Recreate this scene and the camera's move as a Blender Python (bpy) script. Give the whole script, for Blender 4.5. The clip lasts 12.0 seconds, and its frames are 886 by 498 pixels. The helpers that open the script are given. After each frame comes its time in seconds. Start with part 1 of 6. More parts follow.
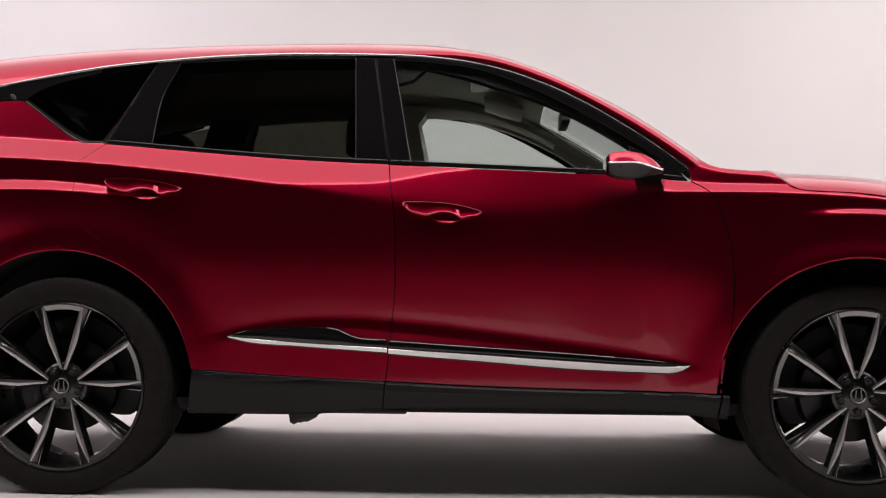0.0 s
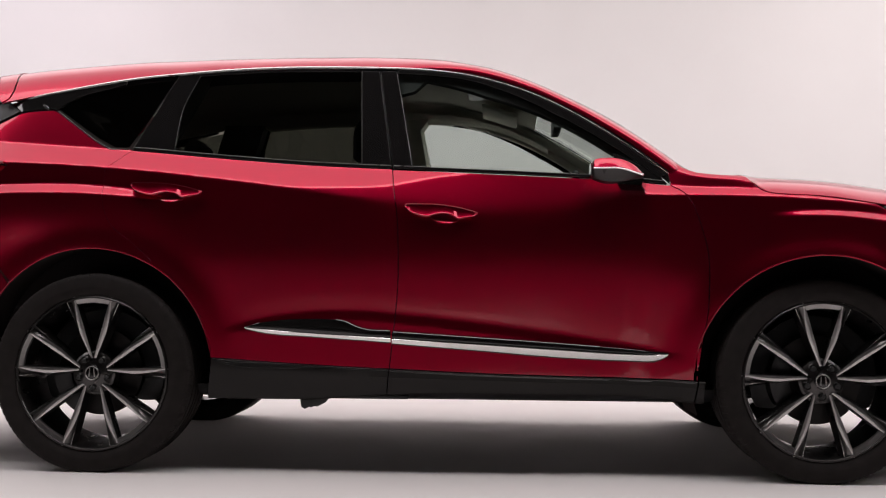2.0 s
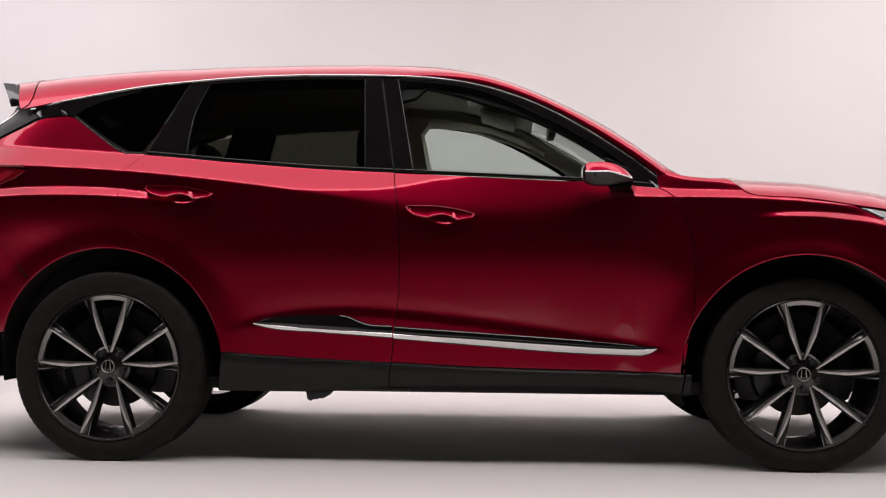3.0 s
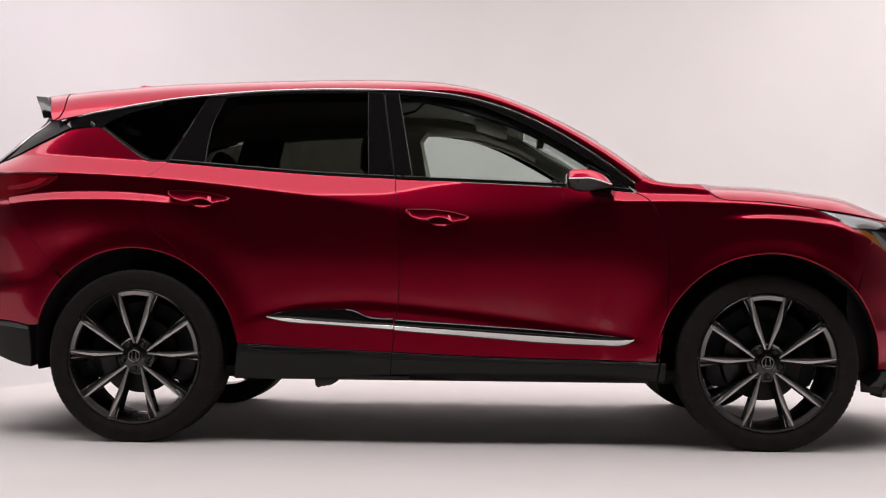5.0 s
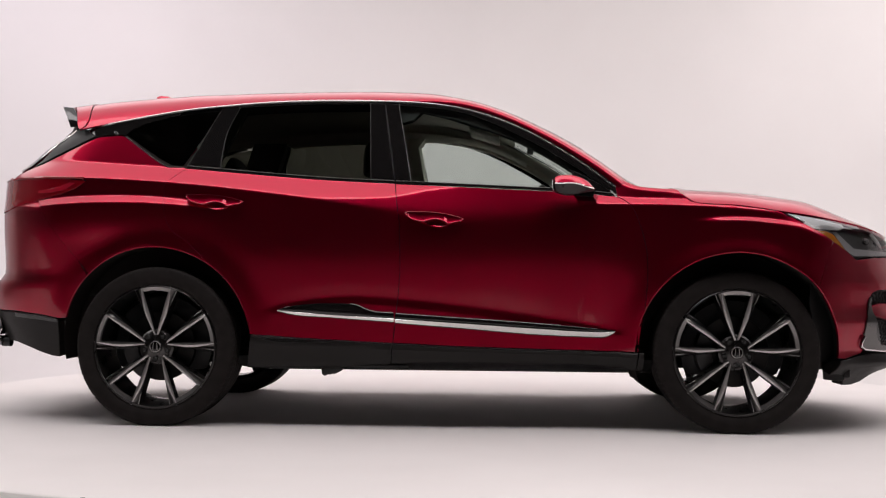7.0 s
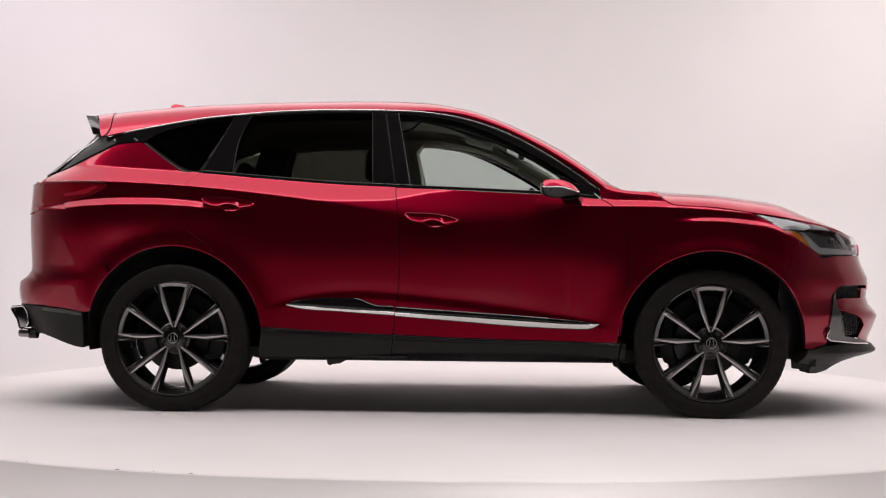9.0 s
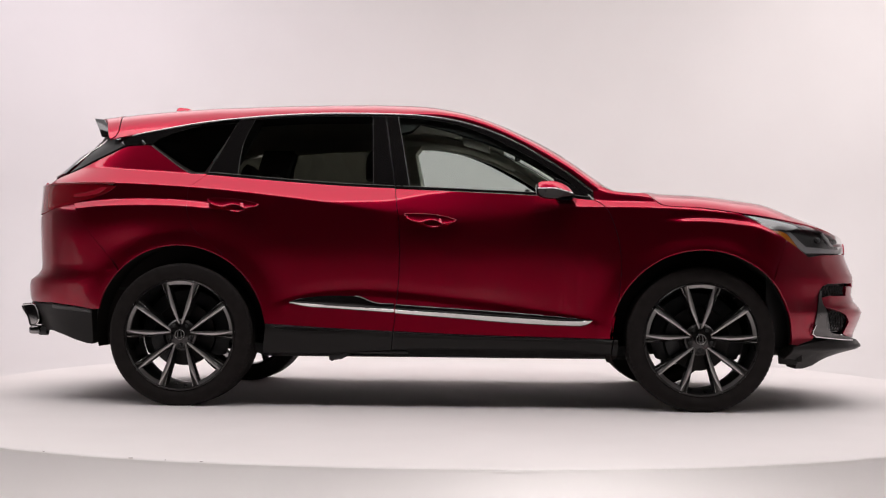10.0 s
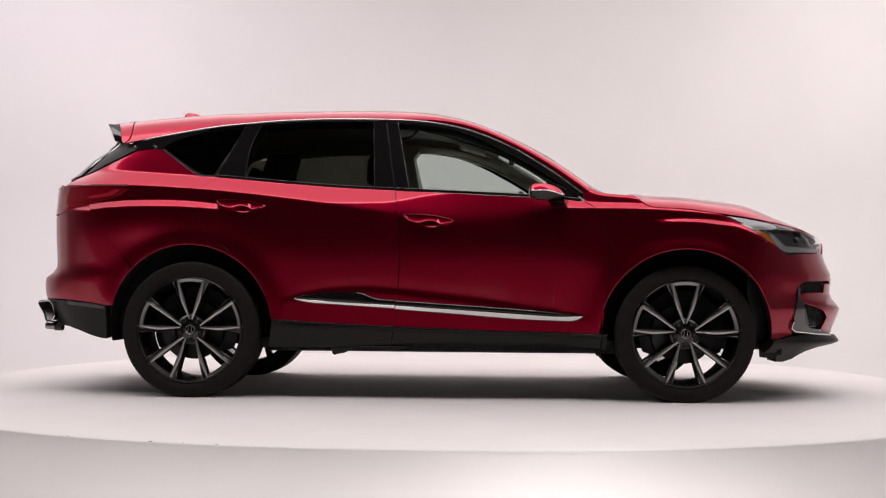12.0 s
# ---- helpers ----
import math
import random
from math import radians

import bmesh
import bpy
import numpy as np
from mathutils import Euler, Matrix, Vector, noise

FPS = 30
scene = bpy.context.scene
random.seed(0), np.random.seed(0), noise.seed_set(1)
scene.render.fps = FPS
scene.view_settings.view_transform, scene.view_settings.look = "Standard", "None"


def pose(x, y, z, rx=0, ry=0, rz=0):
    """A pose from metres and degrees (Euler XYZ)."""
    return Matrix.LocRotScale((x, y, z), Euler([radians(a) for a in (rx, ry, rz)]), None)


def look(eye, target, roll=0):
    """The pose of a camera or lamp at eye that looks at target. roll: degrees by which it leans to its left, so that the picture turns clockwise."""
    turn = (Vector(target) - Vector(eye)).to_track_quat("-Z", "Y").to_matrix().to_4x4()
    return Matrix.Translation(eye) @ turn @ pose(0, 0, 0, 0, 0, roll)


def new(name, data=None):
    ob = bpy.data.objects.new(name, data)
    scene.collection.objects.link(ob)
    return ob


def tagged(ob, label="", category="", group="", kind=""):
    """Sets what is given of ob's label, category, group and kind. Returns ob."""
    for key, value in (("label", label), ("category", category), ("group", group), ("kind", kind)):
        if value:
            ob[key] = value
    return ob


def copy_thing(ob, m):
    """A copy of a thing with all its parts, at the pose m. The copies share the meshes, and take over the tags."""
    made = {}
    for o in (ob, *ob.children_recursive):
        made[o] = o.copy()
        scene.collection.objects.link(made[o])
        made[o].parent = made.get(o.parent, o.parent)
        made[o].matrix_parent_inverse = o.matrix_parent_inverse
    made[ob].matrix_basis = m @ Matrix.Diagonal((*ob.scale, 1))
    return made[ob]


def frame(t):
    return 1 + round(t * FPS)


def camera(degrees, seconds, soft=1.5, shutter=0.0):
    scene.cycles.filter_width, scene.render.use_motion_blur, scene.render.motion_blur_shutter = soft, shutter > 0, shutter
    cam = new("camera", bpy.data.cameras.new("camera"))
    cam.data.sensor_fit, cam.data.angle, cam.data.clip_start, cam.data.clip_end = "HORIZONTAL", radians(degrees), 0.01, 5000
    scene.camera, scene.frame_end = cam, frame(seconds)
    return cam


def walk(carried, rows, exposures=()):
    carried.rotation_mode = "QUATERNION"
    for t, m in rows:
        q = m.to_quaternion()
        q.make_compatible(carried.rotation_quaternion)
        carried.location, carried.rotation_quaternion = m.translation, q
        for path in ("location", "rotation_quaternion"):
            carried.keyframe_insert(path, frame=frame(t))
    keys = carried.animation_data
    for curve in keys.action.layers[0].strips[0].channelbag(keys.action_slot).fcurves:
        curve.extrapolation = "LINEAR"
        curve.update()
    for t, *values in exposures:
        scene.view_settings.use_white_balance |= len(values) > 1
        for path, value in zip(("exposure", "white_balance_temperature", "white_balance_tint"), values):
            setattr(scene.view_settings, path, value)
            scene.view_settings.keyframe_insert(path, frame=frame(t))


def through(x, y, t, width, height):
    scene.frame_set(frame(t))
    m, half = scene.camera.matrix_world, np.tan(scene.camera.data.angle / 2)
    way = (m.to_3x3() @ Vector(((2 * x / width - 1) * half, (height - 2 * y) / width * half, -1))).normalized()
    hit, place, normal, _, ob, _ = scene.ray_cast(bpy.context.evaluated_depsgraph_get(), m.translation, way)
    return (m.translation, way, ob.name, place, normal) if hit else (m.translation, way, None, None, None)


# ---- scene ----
# The car's rear axle is at x = 0, its front axle at x = 2.75, its centre plane at y = 0.
cam = camera(44.52, 12.0, soft=1.2)
LEAN = 0.41
ROWS = [
    # seconds, x, y, z, turn to the left, tilt up
    (0.0, 1.522, -4.622, 0.733, 2.83, 1.94),
    (0.5, 1.532, -4.689, 0.729, 2.91, 1.925),
    (1.0, 1.542, -4.765, 0.726, 3.01, 1.92),
    (1.5, 1.552, -4.854, 0.723, 3.07, 1.90),
    (2.0, 1.562, -4.952, 0.720, 3.11, 1.875),
    (2.5, 1.573, -5.056, 0.716, 3.15, 1.86),
    (3.0, 1.583, -5.157, 0.713, 3.20, 1.85),
    (5.0, 1.623, -5.568, 0.699, 3.23, 1.845),
    (5.5, 1.632, -5.671, 0.695, 3.22, 1.845),
    (6.0, 1.641, -5.774, 0.691, 3.21, 1.85),
    (6.5, 1.649, -5.878, 0.686, 3.18, 1.85),
    (7.0, 1.656, -5.979, 0.681, 3.15, 1.855),
    (9.0, 1.680, -6.386, 0.658, 2.99, 1.885),
    (9.5, 1.684, -6.479, 0.652, 2.93, 1.905),
    (10.0, 1.686, -6.568, 0.644, 2.87, 1.93),
    (10.5, 1.688, -6.649, 0.637, 2.81, 1.96),
    (11.0, 1.689, -6.721, 0.628, 2.75, 2.01),
    (11.5, 1.688, -6.788, 0.619, 2.69, 2.06),
    (12.0, 1.686, -6.861, 0.610, 2.61, 2.11),
]


def aimed(x, y, z, turn, tilt):
    a, b = radians(turn), radians(tilt)
    return look((x, y, z), (x - math.sin(a) * math.cos(b), y + math.cos(a) * math.cos(b), z + math.sin(b)), LEAN)


walk(cam, [(t, aimed(*row)) for t, *row in ROWS])

# ---- studio light ----
world = bpy.data.worlds.new("studio_world")
scene.world = world
world.use_nodes = True
world.node_tree.nodes["Background"].inputs[0].default_value = (0.9, 0.88, 0.9, 1)
world.node_tree.nodes["Background"].inputs[1].default_value = 0.0


def area_lamp(name, place, target, width, height, watts, colour, spread=180):
    data = bpy.data.lights.new(name, "AREA")
    data.shape, data.size, data.size_y, data.energy, data.color = "RECTANGLE", width, height, watts, colour
    data.spread = radians(spread)
    ob = new(name, data)
    ob.matrix_world = look(place, target)
    return ob


# Three long softboxes over the car, the front one narrow and bright, two unseen low lamps that rake the turntable's
# skirt from the front, the left one added as fill, and the banks that wash the white sweep.
area_lamp("softbox_lamp_front", (1.30, -1.83, 4.40), (1.30, -1.83, 0.0), 14.0, 0.8, 160, (1.0, 0.94, 0.95), 170)
area_lamp("softbox_lamp_middle", (1.30, -0.56, 4.40), (1.30, -0.56, 0.0), 14.0, 1.7, 106, (1.0, 0.94, 0.95), 170)
area_lamp("softbox_lamp_rear", (1.30, 1.91, 4.40), (1.30, 1.91, 0.0), 14.0, 3.2, 223, (1.0, 0.94, 0.95), 170)
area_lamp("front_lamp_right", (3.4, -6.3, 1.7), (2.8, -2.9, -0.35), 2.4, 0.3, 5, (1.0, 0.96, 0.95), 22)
# Unseen fill, added so the skirt's left side is not too dark.
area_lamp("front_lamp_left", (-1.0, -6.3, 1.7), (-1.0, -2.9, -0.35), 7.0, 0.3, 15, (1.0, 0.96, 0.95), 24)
area_lamp("sweep_lamp_left", (-4.2, 2.2, 5.9), (-4.0, 6.5, 3.5), 4.6, 1.2, 87, (1.0, 0.925, 0.99), 110)
area_lamp("sweep_lamp_right", (7.2, 2.2, 5.9), (7.0, 6.5, 3.5), 4.6, 1.2, 95, (1.0, 0.94, 0.945), 110)
area_lamp("sweep_lamp_middle", (1.4, 2.2, 5.9), (1.4, 6.5, 3.5), 6.0, 1.0, 49, (1.0, 0.945, 0.94), 110)


# ---- materials ----
def material(name, colour, rough=0.5, metal=0.0, coat=0.0, coat_rough=0.03, ior=1.5, gloss=0.5):
    m = bpy.data.materials.new(name)
    m.use_nodes = True
    b = m.node_tree.nodes["Principled BSDF"]
    b.inputs["Base Color"].default_value = (*colour, 1)
    b.inputs["Roughness"].default_value = rough
    b.inputs["Metallic"].default_value = metal
    b.inputs["IOR"].default_value = ior
    b.inputs["Coat Weight"].default_value = coat
    b.inputs["Coat Roughness"].default_value = coat_rough
    b.inputs["Specular IOR Level"].default_value = gloss
    return m


def node(m, kind, **values):
    n = m.node_tree.nodes.new(kind)
    for key, value in values.items():
        n.inputs[key].default_value = value
    return n


def link(m, a, b):
    m.node_tree.links.new(a, b)


def object_coords(m):
    return m.node_tree.nodes.new("ShaderNodeTexCoord").outputs["Object"]


def mottled(m, scale, low, high, channel="Roughness", detail=6.0):
    """Noise between two values on one channel of the surface."""
    n = node(m, "ShaderNodeTexNoise", Scale=scale, Detail=detail)
    link(m, object_coords(m), n.inputs["Vector"])
    r = node(m, "ShaderNodeMapRange")
    r.inputs["From Min"].default_value, r.inputs["From Max"].default_value = 0.3, 0.7
    r.inputs["To Min"].default_value, r.inputs["To Max"].default_value = low, high
    link(m, n.outputs["Fac"], r.inputs["Value"])
    link(m, r.outputs["Result"], m.node_tree.nodes["Principled BSDF"].inputs[channel])
    return m


def tinted(m, scale, one, two, detail=5.0, contrast=(0.35, 0.65)):
    """Noise between two base colours."""
    n = node(m, "ShaderNodeTexNoise", Scale=scale, Detail=detail)
    link(m, object_coords(m), n.inputs["Vector"])
    ramp = m.node_tree.nodes.new("ShaderNodeValToRGB")
    ramp.color_ramp.elements[0].position, ramp.color_ramp.elements[1].position = contrast
    ramp.color_ramp.elements[0].color, ramp.color_ramp.elements[1].color = (*one, 1), (*two, 1)
    link(m, n.outputs["Fac"], ramp.inputs["Fac"])
    link(m, ramp.outputs["Color"], m.node_tree.nodes["Principled BSDF"].inputs["Base Color"])
    return m


def grained(m, scale, strength, distance=0.001, detail=4.0):
    """Fine relief."""
    n = node(m, "ShaderNodeTexNoise", Scale=scale, Detail=detail)
    link(m, object_coords(m), n.inputs["Vector"])
    b = node(m, "ShaderNodeBump", Strength=strength, Distance=distance)
    link(m, n.outputs["Fac"], b.inputs["Height"])
    link(m, b.outputs["Normal"], m.node_tree.nodes["Principled BSDF"].inputs["Normal"])
    return m


def pane_material(name, through, ior=1.5, rough=0.0):
    """A thin pane: tinted see-through with a mirror gloss by Fresnel."""
    m = bpy.data.materials.new(name)
    m.use_nodes = True
    t = m.node_tree
    t.nodes.remove(t.nodes["Principled BSDF"])
    clear = node(m, "ShaderNodeBsdfTransparent", Color=(*through, 1))
    gloss = node(m, "ShaderNodeBsdfGlossy", Color=(1, 1, 1, 1), Roughness=rough)
    f0 = ((ior - 1) / (ior + 1)) ** 2
    facing = node(m, "ShaderNodeLayerWeight", Blend=0.5)
    steep = node(m, "ShaderNodeMath")
    steep.operation = "POWER"
    steep.inputs[1].default_value = 5.0
    link(m, facing.outputs["Facing"], steep.inputs[0])
    f = node(m, "ShaderNodeMath")
    f.operation = "MULTIPLY_ADD"
    f.inputs[1].default_value, f.inputs[2].default_value = 1 - f0, f0
    link(m, steep.outputs[0], f.inputs[0])
    mix = node(m, "ShaderNodeMixShader")
    link(m, f.outputs[0], mix.inputs[0])
    link(m, clear.outputs[0], mix.inputs[1])
    link(m, gloss.outputs[0], mix.inputs[2])
    link(m, mix.outputs[0], t.nodes["Material Output"].inputs["Surface"])
    return m


def flake_paint():
    """Deep red metallic paint: fine flakes under a clear coat."""
    m = material("red_metallic_paint", (0.318, 0.0002, 0.0205), 0.34, 0.97, 0.85, 0.045, gloss=0.1)
    m.node_tree.nodes["Principled BSDF"].inputs["Coat IOR"].default_value = 1.46
    tinted(m, 1400.0, (0.294, 0.0001, 0.0190), (0.342, 0.0003, 0.0220), 2.0)
    mottled(m, 3.0, 0.33, 0.355)
    return m


PAINT = flake_paint()
GLOSS_BLACK = mottled(material("gloss_black_trim", (0.010, 0.0092, 0.0092), 0.08, 0, 0.3), 9, 0.05, 0.11)
CLADDING = grained(mottled(material("dark_grey_moulded_plastic", (0.0165, 0.0148, 0.0140), 0.5, gloss=0.22), 14, 0.36, 0.48), 900, 0.25, 0.0006)
RUBBER = grained(tinted(material("tyre_rubber", (0.0165, 0.0135, 0.0126), 0.75, gloss=0.2), 22, (0.014, 0.0114, 0.0106), (0.019, 0.0156, 0.0147)), 260, 0.3, 0.001)
LINER = grained(material("black_felt_liner", (0.040, 0.034, 0.033), 1.0, gloss=0.0), 400, 0.5, 0.001)
CHROME = mottled(material("chrome", (0.78, 0.77, 0.76), 0.08, 1.0), 30, 0.05, 0.10)
DARK_SATIN = mottled(material("dark_satin_trim", (0.20, 0.195, 0.19), 0.3, 1.0), 40, 0.26, 0.34)
PILLAR_EDGE = mottled(material("dark_pillar_seal", (0.10, 0.098, 0.095), 0.35, 0.8), 40, 0.3, 0.4)
FLOOR_DARK = grained(mottled(tinted(material("dark_unseen_floor", (0.09, 0.086, 0.084), 0.6), 2, (0.08, 0.076, 0.074), (0.10, 0.095, 0.093)), 6, 0.5, 0.7), 40, 0.2, 0.002)
SATIN = mottled(material("satin_silver_trim", (0.90, 0.885, 0.88), 0.22, 1.0), 12, 0.20, 0.25)
LAMP_DARK = mottled(material("dark_lamp_house", (0.045, 0.043, 0.042), 0.35, 0.3), 40, 0.28, 0.42)
FIN_METAL = mottled(material("brushed_fin_metal", (0.15, 0.146, 0.143), 0.3, 1.0), 25, 0.26, 0.36)
MACHINED = grained(mottled(material("machined_aluminium", (0.48, 0.467, 0.46), 0.36, 1.0), 60, 0.30, 0.42), 700, 0.12, 0.0004)
PAD_GREY = mottled(material("dark_satin_alloy", (0.17, 0.164, 0.160), 0.34, 0.9), 30, 0.28, 0.40)
PAD_BRIGHT = mottled(material("satin_alloy_pad", (0.30, 0.29, 0.285), 0.36, 0.9), 30, 0.30, 0.42)
GUNMETAL = mottled(material("dark_gunmetal_lacquer", (0.045, 0.042, 0.041), 0.30, 0.85, 0.5, 0.08), 30, 0.25, 0.36)
DISC_STEEL = grained(material("brake_steel", (0.035, 0.033, 0.032), 0.45, 1.0), 500, 0.3, 0.0006)
CALIPER = mottled(material("dark_cast_iron", (0.05, 0.05, 0.05), 0.5, 0.6), 40, 0.4, 0.6)
MIRROR_GREY = grained(mottled(material("warm_grey_mirror_plastic", (0.022, 0.020, 0.0195), 0.32), 20, 0.26, 0.38), 800, 0.2, 0.0005)
CLEAR_GLASS = pane_material("clear_green_glass", (0.715, 0.775, 0.745))
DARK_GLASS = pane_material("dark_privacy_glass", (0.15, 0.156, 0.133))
# Almost opaque; on the near quarter window the tint stands for cabin shade.
BLACK_GLASS = pane_material("blacked_out_glass", (0.006, 0.006, 0.005))
LENS = pane_material("lamp_lens", (0.80, 0.81, 0.82))
RED_LENS = material("red_lamp_lens", (0.28, 0.003, 0.012), 0.12, 0.0, 0.4)
BRIGHT_RED_LENS = material("bright_red_light_guide", (0.55, 0.012, 0.035), 0.12, 0.0, 1.0)
AMBER = material("amber_reflector", (0.62, 0.20, 0.02), 0.18, 0.0, 0.8)
# Real black plastic; on the near pillar linings it stands for backlit shade.
CABIN_DARK = grained(tinted(material("black_cabin_plastic_and_shade", (0.020, 0.020, 0.019), 0.6), 18, (0.017, 0.017, 0.016), (0.025, 0.024, 0.023)), 500, 0.4, 0.0008)
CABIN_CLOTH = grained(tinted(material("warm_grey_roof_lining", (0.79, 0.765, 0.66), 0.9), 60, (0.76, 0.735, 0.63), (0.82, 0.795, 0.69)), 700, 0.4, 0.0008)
LEATHER = grained(tinted(material("dark_leather", (0.035, 0.033, 0.031), 0.5), 20, (0.03, 0.028, 0.026), (0.042, 0.04, 0.037)), 350, 0.4, 0.0008)
MESH_BLACK = material("black_intake_plastic", (0.014, 0.0135, 0.0135), 0.4, gloss=0.25)
LAMP_SILVER = mottled(material("silvered_lamp_trim", (0.58, 0.57, 0.56), 0.35, 0.12), 40, 0.30, 0.40)
MIRROR_GLASS = material("mirror_glass", (0.85, 0.86, 0.87), 0.02, 1.0)
SWEEP_WHITE = grained(tinted(material("white_studio_paint", (0.79, 0.758, 0.752), 0.6, gloss=0.3), 0.7, (0.775, 0.743, 0.737), (0.80, 0.768, 0.762)), 60, 0.05, 0.001)
DECK_WHITE = grained(mottled(tinted(material("white_painted_turntable", (0.83, 0.79, 0.776), 0.7, gloss=0.08), 1.6, (0.812, 0.772, 0.758), (0.838, 0.798, 0.784), 8.0), 5, 0.62, 0.80), 45, 0.06, 0.001)
SKIRT_WHITE = grained(mottled(tinted(material("satin_white_skirt", (0.84, 0.80, 0.79), 0.35, gloss=0.5), 1.2, (0.82, 0.78, 0.77), (0.85, 0.81, 0.80), 6.0), 3, 0.30, 0.42), 20, 0.08, 0.002)
CHIP = tinted(material("bare_brown_board", (0.26, 0.21, 0.18), 0.8), 200, (0.22, 0.17, 0.15), (0.30, 0.25, 0.22))
STUDIO_DARK = grained(tinted(material("dark_grey_studio_drape", (0.07, 0.066, 0.066), 0.95), 4, (0.06, 0.056, 0.056), (0.08, 0.075, 0.075)), 30, 0.4, 0.01)
STUDIO_GREY = tinted(material("grey_reflection_panel", (0.22, 0.21, 0.21), 0.9), 3, (0.20, 0.19, 0.19), (0.24, 0.23, 0.23))
STUDIO_CEILING = tinted(material("dark_studio_ceiling", (0.05, 0.047, 0.047), 0.9), 3, (0.044, 0.041, 0.041), (0.056, 0.053, 0.053))
SATIN_DARK = mottled(material("smoked_satin_chrome", (0.30, 0.29, 0.29), 0.22, 1.0), 25, 0.16, 0.28)
LAMP_GREY = mottled(material("grey_lamp_trim", (0.33, 0.32, 0.32), 0.35, 0.12), 40, 0.30, 0.40)
STEEL_BLACK = mottled(material("black_painted_steel", (0.018, 0.018, 0.018), 0.5), 20, 0.4, 0.6)


# ---- mesh helpers ----
def finish(name, me, mats, parent=None, label=""):
    ob = new(name, me)
    for m in mats if isinstance(mats, (list, tuple)) else [mats]:
        me.materials.append(m)
    if parent is not None:
        ob.parent = parent
    if label:
        ob["label"] = label
    return ob


def part(name, bm, mats, parent=None, label="", smooth=True, sharp=35):
    """One mesh object out of a bmesh, under a thing or a part."""
    bm.normal_update()
    for f in bm.faces:
        f.smooth = smooth
    for e in bm.edges:
        if len(e.link_faces) == 2 and e.calc_face_angle(0) > radians(sharp):
            e.smooth = False
    me = bpy.data.meshes.new(name)
    bm.to_mesh(me)
    bm.free()
    return finish(name, me, mats, parent, label)


def curve(points):
    """A smooth function through (x, value) points."""
    xs, vs = [p[0] for p in points], [p[1] for p in points]
    n = len(xs)
    slopes = []
    for i in range(n):
        if 0 < i < n - 1:
            a = (vs[i] - vs[i - 1]) / (xs[i] - xs[i - 1])
            b = (vs[i + 1] - vs[i]) / (xs[i + 1] - xs[i])
            wa, wb = xs[i + 1] - xs[i], xs[i] - xs[i - 1]
            m = (a * wa + b * wb) / (wa + wb)
            slopes.append(0.0 if a * b <= 0 else math.copysign(min(abs(m), 3 * abs(a), 3 * abs(b)), m))
        elif i == 0:
            slopes.append((vs[1] - vs[0]) / (xs[1] - xs[0]))
        else:
            slopes.append((vs[-1] - vs[-2]) / (xs[-1] - xs[-2]))

    def value(x):
        if x <= xs[0]:
            return vs[0] + slopes[0] * (x - xs[0])
        if x >= xs[-1]:
            return vs[-1] + slopes[-1] * (x - xs[-1])
        i = 0
        while xs[i + 1] < x:
            i += 1
        h = xs[i + 1] - xs[i]
        u = (x - xs[i]) / h
        return ((2 * u ** 3 - 3 * u * u + 1) * vs[i] + (u ** 3 - 2 * u * u + u) * h * slopes[i]
                + (-2 * u ** 3 + 3 * u * u) * vs[i + 1] + (u ** 3 - u * u) * h * slopes[i + 1])
    return value


def along(f, a, b, n=24):
    """Points (x, f(x)) from a to b."""
    return [(a + (b - a) * i / n, f(a + (b - a) * i / n)) for i in range(n + 1)]


def spline(points, n=6, closed=False):
    """A smooth line through plane points."""
    p = [Vector(q) for q in points]
    if closed:
        p = [p[-1]] + p + [p[0], p[1]]
    else:
        p = [2 * p[0] - p[1]] + p + [2 * p[-1] - p[-2]]
    out = []
    for i in range(1, len(p) - 2):
        for k in range(n):
            u = k / n
            out.append(0.5 * (2 * p[i] + (p[i + 1] - p[i - 1]) * u + (2 * p[i - 1] - 5 * p[i] + 4 * p[i + 1] - p[i + 2]) * u * u
                              + (3 * p[i] - 3 * p[i + 1] + p[i + 2] - p[i - 1]) * u ** 3))
    if not closed:
        out.append(p[-2])
    return [tuple(q) for q in out]


def arc(cx, cz, r, a, b, n=40):
    return [(cx + r * math.cos(radians(a + (b - a) * i / n)), cz + r * math.sin(radians(a + (b - a) * i / n))) for i in range(n + 1)]


def tidy(points, least=0.004):
    out = []
    for p in points:
        if not out or math.hypot(p[0] - out[-1][0], p[1] - out[-1][1]) > least:
            out.append((p[0], p[1]))
    if math.hypot(out[0][0] - out[-1][0], out[0][1] - out[-1][1]) < least:
        out.pop()
    return out


def shrunk(points, d):
    """A closed outline drawn in by d."""
    n = len(points)
    area = sum(points[i][0] * points[(i + 1) % n][1] - points[(i + 1) % n][0] * points[i][1] for i in range(n))
    sign = 1 if area > 0 else -1
    out = []
    for i in range(n):
        a, b, c = (Vector(points[(i + k) % n]) for k in (-1, 0, 1))
        u, v = (b - a).normalized(), (c - b).normalized()
        nu, nv = Vector((-u.y, u.x)) * sign, Vector((-v.y, v.x)) * sign
        m = nu + nv
        m = m / max(m.dot(nu), 0.4) if m.length > 1e-6 else nu
        out.append(tuple(b + m * d))
    return out


